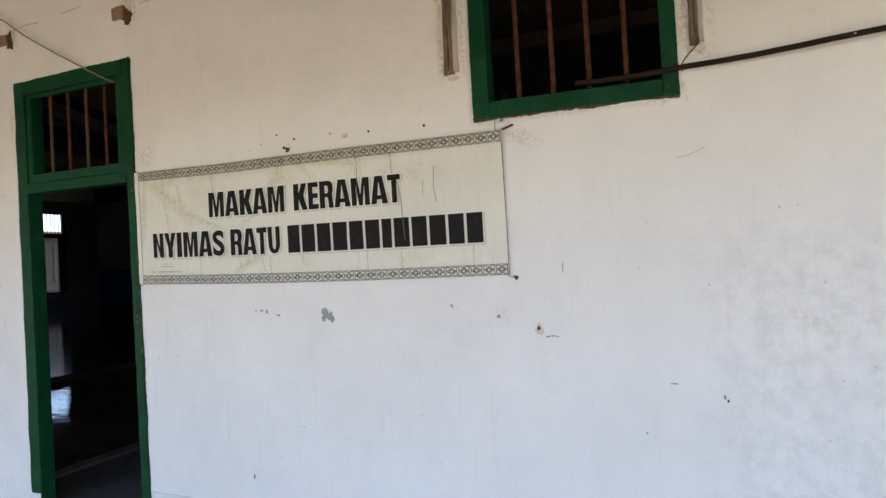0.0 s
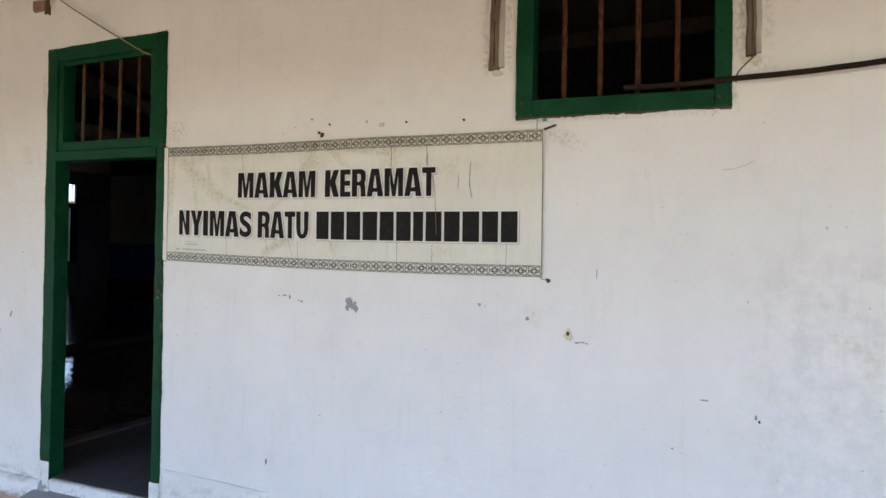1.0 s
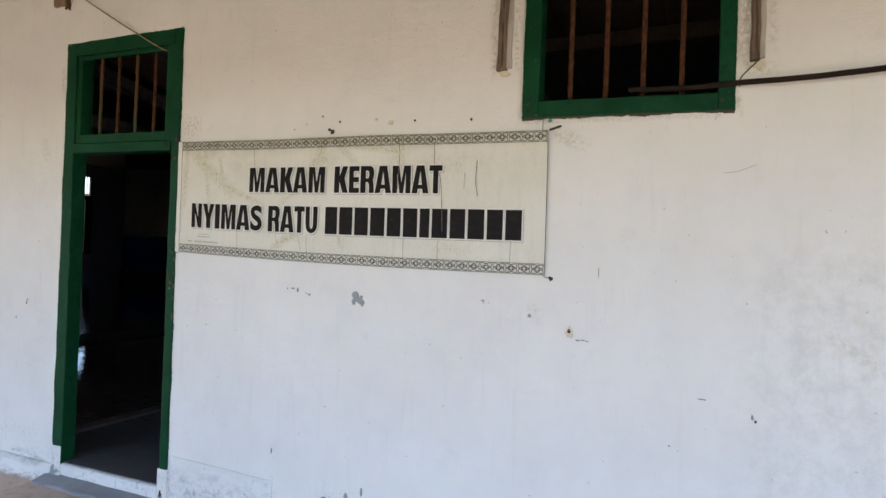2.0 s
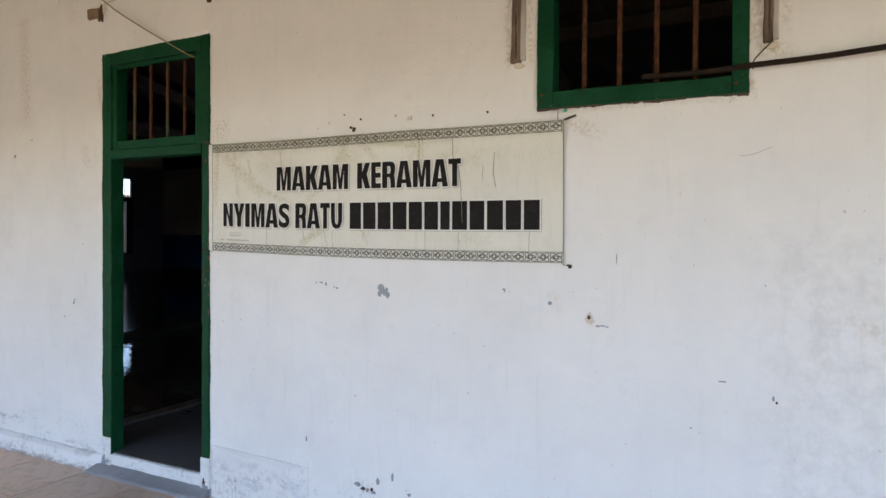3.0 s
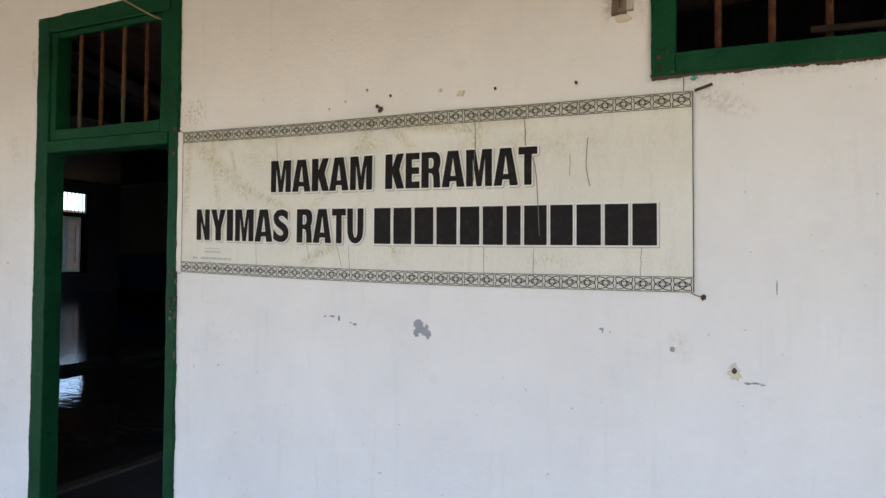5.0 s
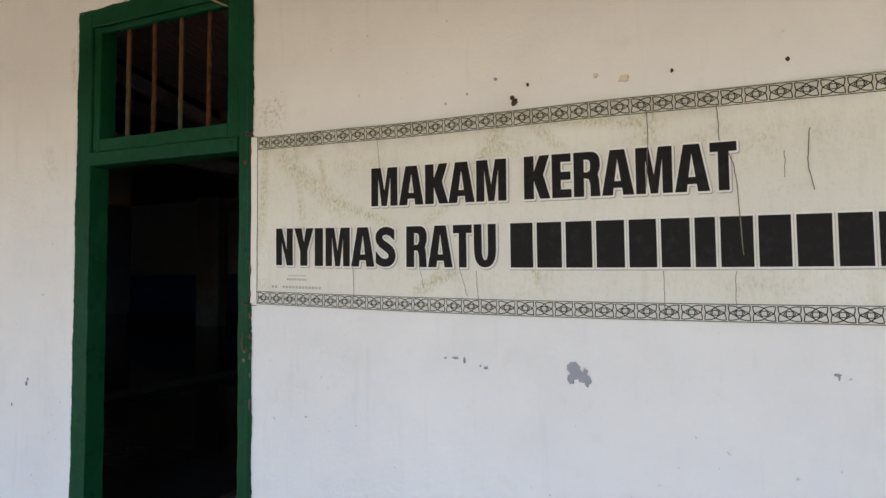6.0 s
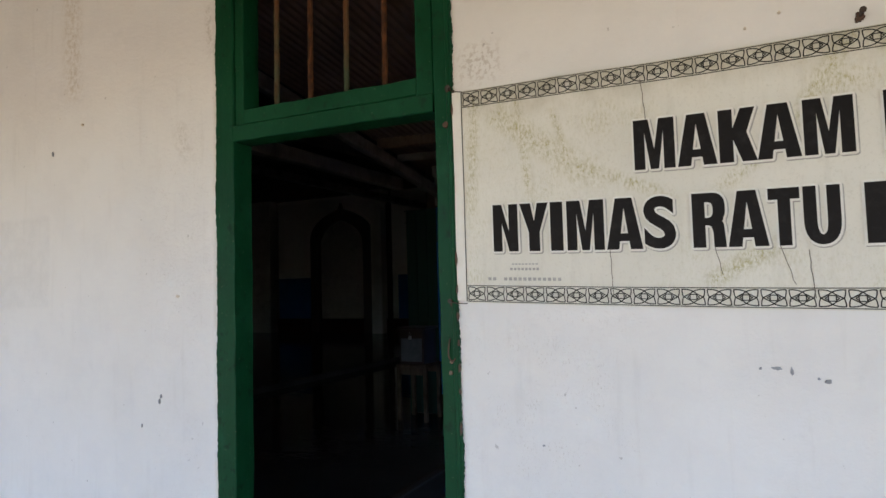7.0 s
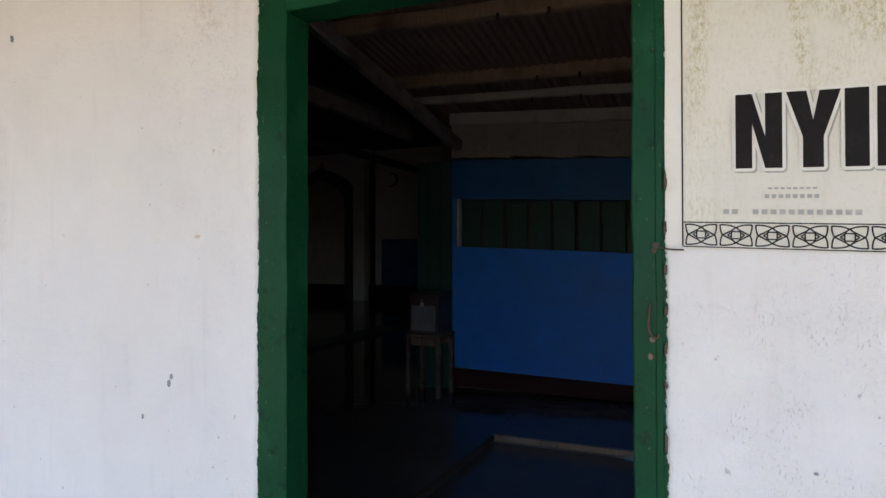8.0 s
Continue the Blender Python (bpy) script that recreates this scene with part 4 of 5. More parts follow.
for z, r in ((1.80, 0.045), (1.70, 0.022), (1.61, 0.02), (1.52, 0.014), (1.44, 0.02), (1.36, 0.016), (1.24, 0.03), (2.31, 0.025)):
    b = bmesh.new()
    flake(b, -2.609, z, 0.0022, r * 0.55, y=-0.0150, sides=26, seed=z * 3, rag=0.7, depth=0.0015)
    part("bare_wood", b, BARE_WOOD, door)

# ---- barred window ----
TILT_W = -0.021
window = thing("window_1", (0.17, 0.05, WZ0), "high green-framed window with rusty iron bars", "window", kind="structure")


def wz(x, z):
    return z + (x + 0.305) * TILT_W


member("window_frame", -0.270, wz(-0.27, 2.392), -0.262, 3.76, 0.080, window, seed=11)
member("window_frame", 0.618, wz(0.618, 2.392), 0.616, 3.76, 0.068, window, seed=12)
member("window_frame", -0.229, wz(-0.229, 2.428), 0.583, wz(0.583, 2.428), 0.078, window, seed=13)
member("window_frame", -0.229, 3.72, 0.583, 3.71, 0.075, window, seed=14)
for k in range(4):
    b = bmesh.new()
    x = -0.087 + 0.1727 * k
    bar(b, (x - 0.003, 0.062, wz(x, 2.46)), (x + 0.004, 0.062, 3.69), 0.025, 0.025, 40, 0.002, sides=10, freq=30, seed=10 + k * 2.3)
    part("window_bar", b, RUST, window)
b = bmesh.new()
ragged(b, (-0.315, 2.387), (0.655, 2.366), (0, -1), 0.001, 0.006, -0.0085, 0.004, seed=4.4)
part("paint_edge", b, GREEN, window)
# dark line below the frame: grime and the frame's shadow in one colour
b = bmesh.new()
ragged(b, (-0.312, 2.384), (0.652, 2.363), (0, -1), 0.004, 0.012, -0.0070, 0.004, seed=8.1)
part("shadow_grime_edge", b, HOLE_DARK, window)
for p0, p1, out in (((-0.309, 2.385), (-0.303, 3.75), (-1, 0)), ((0.651, 2.366), (0.650, 3.75), (1, 0))):
    b = bmesh.new()
    ragged(b, p0, p1, out, 0.003, 0.005, -0.0085, 0.004, seed=p0[0] * 9)
    part("paint_edge", b, GREEN, window)
for x, z in ((-0.285, 2.452), (-0.283, 2.418), (0.60, 2.41)):
    b = bmesh.new()
    flake(b, x, z, 0.007, 0.006, y=-0.0125, sides=12, seed=z * 7, depth=0.002)
    part("rust_scar", b, RUST, window)

# dark pole lying through the window
pole = thing("pole", (0.8, -0.03, 2.48), "long dark weathered pole resting on the window frame", "pole")
pts = smooth_line([(0.196, 0.035, 2.497), (0.45, 0.010, 2.482), (0.66, -0.024, 2.478), (0.95, -0.046, 2.476), (1.45, -0.062, 2.496), (2.4, -0.062, 2.54), (4.0, -0.05, 2.60)], 14)
b = bmesh.new()
rope(b, [jig(p, 0.0025, 9) for p in pts], 0.0124, 10)
part("shaft", b, POLE, pole)
for x, z, r in ((0.84, 2.4765, 0.012), (0.865, 2.478, 0.006), (1.07, 2.481, 0.008), (1.16, 2.484, 0.013), (0.93, 2.474, 0.005), (1.31, 2.488, 0.007)):
    b = bmesh.new()
    flake(b, x, z + 0.002, r, 0.003, y=-0.0380 - 0.035 * min(1.0, max(0.0, (x - 0.66) / 0.7)), sides=12, seed=x * 4, depth=0.0014)
    part("paint_fleck", b, CHALK, pole)

# old battens set in the plaster beside the window
for x0, x1, xt, z0, sd in ((-0.452, -0.376, 0.02, 2.632, 1.0), (0.708, 0.770, 0.002, 2.572, 5.0)):
    bat = thing("batten", ((x0 + x1) / 2, 0, z0), "split weathered brown batten fixed to the plaster", "batten", group="battens beside the window")
    b = bmesh.new()
    bar(b, ((x0 + x1) / 2 - 0.012, -0.008, z0), ((x0 + x1) / 2 - 0.012 + xt, -0.008, 3.8), (x1 - x0) * 0.62, 0.040, 40, 0.006, 0.006, up=(0, 1, 0), seed=sd, freq=9)
    part("board", b, OLD_WOOD, bat)
    b = bmesh.new()
    bar(b, (x1 - 0.016, -0.004, z0 + 0.01), (x1 - 0.016 + xt, -0.004, 3.8), 0.026, 0.026, 40, 0.005, 0.005, up=(0, 1, 0), seed=sd + 2, freq=9)
    part("lath", b, PALE_WOOD, bat)
    b = bmesh.new()
    bar(b, ((x0 + x1) / 2 - 0.008, -0.027, z0 + 0.02), ((x0 + x1) / 2 - 0.008 + xt, -0.027, 3.8), 0.009, 0.008, 60, 0.006, 0.002, up=(0, 1, 0), seed=sd + 4, freq=12)
    part("split", b, HOLE_DARK, bat)
    b = bmesh.new()
    flake(b, (x0 + x1) / 2, z0 - 0.012, 0.03, 0.013, seed=sd, depth=0.003)
    part("plaster_patch", b, CHIP_TAN, bat)
b = bmesh.new()
rope(b, smooth_line([(0.742, -0.03, 2.60), (0.735, -0.034, 2.565), (0.700, -0.03, 2.53), (0.672, -0.034, 2.495), (0.668, -0.03, 2.46)]), 0.003)
tagged(place("tie_wire", b, IRON), "short dark wire tying the pole to the batten", "wire")

# wooden pegs high on the wall
for x0, x1, z0, z1 in ((-3.880, -3.705, 3.395, 3.492), (-2.735, -2.580, 3.362, 3.462)):
    peg = thing("wall_peg", ((x0 + x1) / 2, 0, z0), "short brown wooden block let into broken plaster", "wooden block", group="wall pegs")
    b = bmesh.new()
    bar(b, (x0 + 0.01, -0.004, (z0 + z1) / 2 + 0.004), (x1 - 0.045, -0.004, (z0 + z1) / 2), (z1 - z0) * 0.78, 0.04, 12, 0.009, 0.008, up=(0, 1, 0), freq=9, seed=x0)
    part("block", b, PEG_WOOD, peg)
    b = bmesh.new()
    flake(b, x1 - 0.034, z0 + 0.022, 0.036, 0.050, seed=x0, rag=0.9, depth=0.006)
    part("broken_plaster", b, HOLE_DARK, peg)
    b = bmesh.new()
    flake(b, x1 - 0.005, (z0 + z1) / 2 + 0.02, 0.014, 0.045, seed=x0 + 2, rag=0.5, depth=0.003)
    part("broken_plaster", b, CHIP_TAN, peg)

# cord hanging into the transom
b = bmesh.new()
rope(b, smooth_line([(-4.35, -0.05, 3.93), (-3.98, -0.045, 3.685), (-3.76, -0.04, 3.578), (-3.52, -0.04, 3.415), (-3.24, -0.035, 3.248), (-3.00, -0.028, 3.112), (-2.80, -0.012, 3.000), (-2.76, 0.02, 2.985)], 8), 0.0048)
tagged(place("cord", b, CORD), "thin tan cord slanting down into the transom", "cord")

# ---- banner ----
BX0, BX1 = -2.576, -0.172
banner = thing("banner", ((BX0 + BX1) / 2, -0.012, 1.6), "stained white vinyl banner with bold black lettering, nailed to the wall", "banner")


def b_top(x):
    t = (x - BX0) / (BX1 - BX0)
    return 2.369 - 0.051 * t - 0.006 * math.sin(t * math.pi * 2) * (1 - t)


def b_low(x):
    t = (x - BX0) / (BX1 - BX0)
    return 1.649 - 0.052 * t - 0.012 * math.sin(t * math.pi) + 0.006


def b_y(x, z):
    """How far the cloth stands off: creases and slack."""
    t = (b_top(x) - z) / 0.72
    y = -0.011 - 0.005 * noise.noise(Vector((x * 3.2, z * 2.2, 0.5)))
    y -= 0.0022 * noise.noise(Vector((x * 11 + z * 5, z * 6, 3.0)))
    y -= 0.022 * max(0.0, 1 - t * 7) * max(0.0, noise.noise(Vector((x * 2.1, 4.0, 1.0))) + 0.25)
    return min(y, -0.006)


def on_banner(x, d, lift=0.0):
    """The place at x, d metres below the banner's upper edge."""
    k = (b_top(x) - b_low(x)) / 0.718
    z = b_top(x) - d * k
    return Vector((x, b_y(x, z) - lift, z))


b = bmesh.new()
NX, NZ = 170, 52
grid = [[b.verts.new(on_banner(BX0 + (BX1 - BX0) * i / NX, 0.718 * j / NZ)) for j in range(NZ + 1)] for i in range(NX + 1)]
for i in range(NX):
    for j in range(NZ):
        f = b.faces.new((grid[i][j], grid[i][j + 1], grid[i + 1][j + 1], grid[i + 1][j]))
        f.smooth = True
part("cloth", b, BANNER, banner)


def stroke(bm, pts, w, lift):
    """A printed line through (x, d) points on the cloth."""
    rows_ = []
    for i, p in enumerate(pts):
        a, c = pts[max(i - 1, 0)], pts[min(i + 1, len(pts) - 1)]
        dx, dd = c[0] - a[0], c[1] - a[1]
        ln = math.hypot(dx, dd) or 1.0
        nx_, nd = -dd / ln * w / 2, dx / ln * w / 2
        rows_.append((bm.verts.new(on_banner(p[0] + nx_, p[1] + nd, lift)), bm.verts.new(on_banner(p[0] - nx_, p[1] - nd, lift))))
    for r, s in zip(rows_, rows_[1:]):
        bm.faces.new((r[0], r[1], s[1], s[0]))


def line(p, q, n):
    return [(p[0] + (q[0] - p[0]) * i / n, p[1] + (q[1] - p[1]) * i / n) for i in range(n + 1)]


def arc(pts, n=7):
    (x0, y0), (x1, y1), (x2, y2) = pts
    return [((1 - t) ** 2 * x0 + 2 * t * (1 - t) * x1 + t * t * x2, (1 - t) ** 2 * y0 + 2 * t * (1 - t) * y1 + t * t * y2) for t in (i / n for i in range(n + 1))]


CELLS = 36
for d0 in (0.004, 0.661):
    h = 0.052
    b = bmesh.new()
    cw = (BX1 - BX0 - 0.010) / CELLS
    for dd in (d0, d0 + h):
        stroke(b, line((BX0 + 0.004, dd), (BX1 - 0.004, dd), 160), 0.0024, 0.0016)
    for k in range(CELLS):
        x = BX0 + 0.005 + k * cw
        u = lambda fx, fy: (x + fx * cw, d0 + fy * h)
        for sx in (0, 1):
            for sy in (0, 1):
                e = lambda fx, fy: u(1 - fx if sx else fx, 1 - fy if sy else fy)
                lf = 0.0016 + 0.0003 * (2 * sx + sy)
                # petal edge along the rim, then across to the far point of the eye
                stroke(b, arc([e(0.05, 0.09), e(0.42, 0.06), e(0.60, 0.30)], 6) + line(e(0.60, 0.30), e(0.91, 0.52), 3)[1:], 0.0030, lf)
                stroke(b, arc([e(0.05, 0.08), e(0.055, 0.40), e(0.12, 0.50)], 5), 0.0030, lf + 0.0001)
        for a, c in (((0.37, 0.36), (0.63, 0.36)), ((0.63, 0.36), (0.63, 0.64)), ((0.63, 0.64), (0.37, 0.64)), ((0.37, 0.64), (0.37, 0.36)), ((0.26, 0.50), (0.37, 0.40)), ((0.26, 0.50), (0.37, 0.60)), ((0.74, 0.50), (0.63, 0.40)), ((0.74, 0.50), (0.63, 0.60))):
            stroke(b, line(u(*a), u(*c), 2), 0.0027, 0.0032)
    part("border_pattern", b, INK_LINE, banner)
# pale hem folded round the banner's end
b = bmesh.new()
hem = [[b.verts.new(on_banner(x, d, 0.0005) + Vector((0.002 * noise.noise(Vector((d * 5, 2, 0))) if x < BX0 - 0.02 else 0, 0, 0))) for x in (BX0 - 0.033, BX0 - 0.018, BX0 + 0.001)] for d in [0.712 * q / 40 for q in range(41)]]
for r, q in zip(hem, hem[1:]):
    for i in range(2):
        b.faces.new((r[i], q[i], q[i + 1], r[i + 1])).smooth = True
part("hem", b, INK_WHITE, banner)
for x in (BX0 + 0.002, BX1 - 0.002):
    b = bmesh.new()
    stroke(b, line((x, 0.004), (x, 0.713), 60), 0.003, 0.0018)
    part("border_line", b, INK_LINE, banner)

# lettering; relative widths of a heavy condensed face
WIDTH = dict(zip("ABEGIKLMNRSTUY ", (606, 589, 441, 577, 303, 585, 425, 733, 573, 582, 551, 471, 577, 544, 190)))


GLYPHS = {}
# heavy condensed cut of the built-in letters: stems and bars widened, (from, to) along the letter's width and height
CUT = {
    "E": (((0.25, 0.47),), ((0.13, 0.19), (0.44, 0.40), (0.57, 0.59), (0.87, 0.81))),
    "T": (((0.41, 0.29), (0.59, 0.71)), ((0.87, 0.80),)),
    "I": ((), ()),
}
# the same for slanted letters, corner by corner: (x, y) of the thin letter to (x, y) of the heavy one
CORNERS = {
    "M": ((0.15, 0, 0.27, 0), (0.15, 0.78, 0.27, 0.74), (0.14, 1, 0.37, 1), (0.16, 0.78, 0.275, 0.74), (0.5, 0.59, 0.5, 0.40), (0.49, 0.39, 0.40, 0), (0.51, 0.39, 0.60, 0)),
    "A": ((0.15, 0, 0.34, 0), (0.28, 0.29, 0.37, 0.16), (0.44, 1, 0.27, 1), (0.34, 0.42, 0.40, 0.31), (0.49, 0.78, 0.5, 0.80), (0.71, 0.29, 0.63, 0.16), (0.65, 0.42, 0.60, 0.31), (0.85, 0, 0.66, 0), (0.54, 1, 0.73, 1)),
    "K": ((0.17, 1, 0.38, 1), (0.17, 0, 0.38, 0), (0.17, 0.54, 0.38, 0.64), (0.17, 0.49, 0.38, 0.42), (0.66, 1, 0.60, 1), (0.87, 1, 0.98, 1), (0.36, 0.53, 0.74, 0.55), (0.77, 0, 0.61, 0)),
    "N": ((0.15, 0, 0.36, 0), (0.15, 0.77, 0.36, 0.60), (0.12, 1, 0.36, 1), (0.85, 0.23, 0.64, 0.42), (0.85, 1, 0.64, 1), (0.87, 0, 0.64, 0)),
    "Y": ((0.2, 1, 0.38, 1), (0.5, 0.66, 0.5, 0.62), (0.42, 0.53, 0.31, 0.40), (0.42, 0, 0.31, 0), (0.58, 0, 0.69, 0), (0.58, 0.53, 0.69, 0.40), (0.8, 1, 0.62, 1)),
}


def stretch(v, pairs):
    knots = [(0.0, 0.0), *pairs, (1.0, 1.0)]
    for (a, p), (c, q) in zip(knots, knots[1:]):
        if v <= c:
            return p + (q - p) * (v - a) / (c - a)
    return v


def heavy(ch, x, y):
    if ch in CUT:
        return stretch(x, CUT[ch][0]), stretch(y, CUT[ch][1])
    if ch == "R":
        if x < 0.575 and 0.55 < y < 0.89:
            return stretch(x, ((0.19, 0.39), (0.31, 0.47), (0.50, 0.59), (0.56, 0.62))), stretch(y, ((0.56, 0.54), (0.88, 0.83)))
        if y > 0.5:
            return stretch(x, ((0.33, 0.62), (0.64, 0.90), (0.70, 0.95), (0.75, 0.98))), y
        if x + y > 0.92:
            return 0.88 + 0.10 * max(0.0, (x - 0.54) / 0.46) ** 0.5, y
        return stretch(x, ((0.19, 0.39), (0.41, 0.56), (0.61, 0.615), (0.78, 0.62))), stretch(y, ((0.21, 0.26), (0.43, 0.40)))
    if ch == "U" and 0.16 < x < 0.84 and y > 0.05 + 0.4 * (1 - math.sqrt(max(0.0, 1 - (2 * x - 1) ** 2))):
        return 0.5 + (x - 0.5) * 0.42, stretch(y, ((0.13, 0.17),))
    for x0, y0, x1, y1 in CORNERS.get(ch, ()):
        if abs(x - x0) < 0.012 and abs(y - y0) < 0.012:
            return x1, y1
        if ch == "M" and abs(1 - x - x0) < 0.012 and abs(y - y0) < 0.012:
            return 1 - x1, y1
    return x, y


def glyph(ch):
    """A letter of the built-in font, made heavy, as flat triangles in a unit cell."""
    if ch not in GLYPHS:
        cu = bpy.data.curves.new("glyph", 'FONT')
        cu.body, cu.dimensions, cu.fill_mode, cu.resolution_u = ch, '2D', 'FRONT', 6
        if ch == "S":
            cu.offset = 0.034
        ob = new("glyph", cu)
        me = ob.evaluated_get(bpy.context.evaluated_depsgraph_get()).to_mesh()
        co = [v.co.copy() for v in me.vertices]
        fs = [tuple(p.vertices) for p in me.polygons]
        bpy.data.objects.remove(ob)
        x0, x1 = min(p.x for p in co), max(p.x for p in co)
        y0, y1 = min(p.y for p in co), max(p.y for p in co)
        flat = bmesh.new()
        vs = [flat.verts.new((*heavy(ch, (p.x - x0) / (x1 - x0), (p.y - y0) / (y1 - y0)), 0)) for p in co]
        outline = {}
        for f in fs:
            for k in range(len(f)):
                e = tuple(sorted((f[k], f[k - 1])))
                outline[e] = outline.get(e, 0) + 1
        rim = [flat.edges.new((vs[p], vs[q])) for (p, q), times in outline.items() if times == 1]
        bmesh.ops.triangle_fill(flat, use_beauty=True, use_dissolve=False, edges=rim, normal=(0, 0, 1))
        bmesh.ops.triangulate(flat, faces=flat.faces[:])
        bmesh.ops.subdivide_edges(flat, edges=[e for e in flat.edges if e.calc_length() > 0.5], cuts=2, use_grid_fill=True)
        bmesh.ops.triangulate(flat, faces=flat.faces[:])
        flat.verts.index_update()
        GLYPHS[ch] = [(v.co.x, v.co.y) for v in flat.verts], [tuple(v.index for v in f.verts) for f in flat.faces]
        flat.free()
    return GLYPHS[ch]


BEARING = dict(zip("AEIKMNRSTUY", ((0, 0), (0.08, 0.03), (0.12, 0.12), (0.06, 0), (0.05, 0.05), (0.07, 0.07), (0.06, 0.03), (0.04, 0.04), (0.02, 0.02), (0.06, 0.06), (0, 0))))


def letters(text, x0, x1, d0, d1, grow, lift, block=False):
    """Lay text between x0 and x1 and depths d0 (cap line) and d1 (base line), grown all round; block: one plain bar instead."""
    bm = bmesh.new()
    unit = (x1 - x0) / sum(WIDTH[c] for c in text)
    x = x0
    ring_ = [(0.0, 0.0)] if not grow else [(grow * math.cos(k * math.pi / 8), grow * math.sin(k * math.pi / 8)) for k in range(16)]
    for ch in text:
        w = WIDTH[ch] * unit
        if block:
            a, c_, t, u = x + 0.007 - grow, x + w - 0.007 + grow, d0 - grow, d1 + grow
            n_ = 6
            g = [[bm.verts.new(on_banner(a + (c_ - a) * p / n_, t + (u - t) * q / n_, lift)) for q in range(n_ + 1)] for p in range(n_ + 1)]
            for p in range(n_):
                for q in range(n_):
                    bm.faces.new((g[p][q], g[p][q + 1], g[p + 1][q + 1], g[p + 1][q]))
        else:
            a, c_ = x + BEARING[ch][0] * w, x + w - BEARING[ch][1] * w
            co, fs = glyph(ch)
            for layer, (gx, gy) in enumerate(ring_):
                vs = [bm.verts.new(on_banner(a + (c_ - a) * p + gx, d1 + (d0 - d1) * q + gy, lift + layer * 0.00004)) for p, q in co]
                for f in fs:
                    bm.faces.new([vs[k] for k in f])
        x += w
    return bm


# the last word is a person's name: twelve plain bars with the rhythm of its letters
CELLS2 = (551, 577, 589, 606, 573, 577, 425, 606, 582, 606, 573, 577)
X21 = -0.288
jobs = [("MAKAM", -2.022, -1.461, 0.168, 0.316, False), ("KERAMAT", -1.409, -0.732, 0.168, 0.316, False), ("NYIMAS", -2.478, -1.906, 0.396, 0.549, False), ("RATU", -1.871, -1.503, 0.396, 0.549, False)]
pos, total, X20 = -1.463, sum(CELLS2), -1.463
for c in CELLS2:
    nxt = pos + (X21 - X20) * c / total
    jobs.append(("I", pos, nxt, 0.396, 0.549, True))
    pos = nxt
for name, grow, lift, material, shift in (("letter_shadow", 0.0066, 0.0016, INK_GREY, 0.0028), ("letter_outline", 0.0062, 0.0034, INK_WHITE, 0.0), ("lettering", 0.0, 0.0052, INK, 0.0)):
    for text, x0, x1, d0, d1, block in jobs:
        part(name, letters(text, x0 + shift, x1 + shift, d0 + shift, d1 + shift, grow, lift, block), material, banner)
# small illegible imprint as bars
for x0, x1, d0, d1, n_ in ((-2.412, -2.322, 0.588, 0.592, 8), (-2.418, -2.318, 0.602, 0.610, 8), (-2.495, -2.462, 0.633, 0.643, 2), (-2.440, -2.246, 0.633, 0.643, 12)):
    w = (x1 - x0) / n_
    for k in range(n_):
        b = bmesh.new()
        stroke(b, line((x0 + k * w, (d0 + d1) / 2), (x0 + (k + 0.66) * w, (d0 + d1) / 2), 2), d1 - d0, 0.0022)
        part("imprint_bar", b, INK_PALE, banner)
# cracks in the vinyl
for k, pts in enumerate((((-1.989, 2.306), (-1.979, 2.184)), ((-0.994, 2.293), (-0.99, 2.21), (-0.999, 2.043)), ((-0.785, 2.285), (-0.781, 2.169)), ((-0.757, 2.132), (-0.738, 2.052), (-0.725, 1.818)), ((-0.540, 2.182), (-0.546, 2.079), (-0.533, 1.999)), ((-0.607, 2.121), (-0.608, 2.041)), ((-0.954, 1.777), (-0.953, 1.62)), ((-0.348, 1.768), (-0.356, 1.606)), ((-2.097, 1.808), (-2.093, 1.66)), ((-1.811, 1.806), (-1.794, 1.726)), ((-1.650, 1.797), (-1.619, 1.695)), ((-1.585, 1.785), (-1.577, 1.66)), ((-0.748, 1.77), (-0.750, 1.66)))):
    b = bmesh.new()
    fine = [(p.x, b_top(p.x) - p.z) for p in smooth_line([(x, 0, z) for x, z in pts], 8)]
    fine = [(x + 0.004 * noise.noise(Vector((d * 40, k, 0))), d) for x, d in fine]
    stroke(b, fine, 0.0030 if k in (1, 2, 3, 4) else 0.0020, 0.0060)
    part("crack", b, SHADE_LINE, banner)
# nails and strings that hold it
for name, x, z, r in (("nail", -1.439, 2.378, 0.011), ("nail", -0.146, 1.592, 0.008), ("nail", -2.630, 1.658, 0.010), ("nail", -2.616, 2.378, 0.008)):
    nail = thing(name, (x, 0, z), "rusty bent nail driven into the wall", "nail", group="banner nails")
    b = bmesh.new()
    bar(b, (x, 0.01, z), (x + 0.004, -0.034, z + 0.004), 0.007, 0.007, 4, 0.0004, sides=8)
    part("shank", b, IRON, nail)
    b = bmesh.new()
    bar(b, (x + 0.004, -0.034, z + 0.004), (x + 0.004, -0.039, z + 0.004), r * 1.5, r * 1.5, 2, 0.001, sides=10)
    part("nail_head", b, IRON, nail)
    b = bmesh.new()
    flake(b, x + 0.002, z - 0.002, r * 0.95, r * 1.1, y=-0.012 if -2.62 > x else -0.004, seed=x * 6, rag=0.6, depth=0.002)
    part("rust_stain", b, HOLE_DARK, nail)
b = bmesh.new()
bar(b, (-0.168, -0.02, 2.318), (-0.110, -0.022, 2.334), 0.012, 0.009, 6, 0.002, 0.002)
tagged(place("iron_spike", b, IRON), "flat rusty iron spike at the banner corner", "spike")
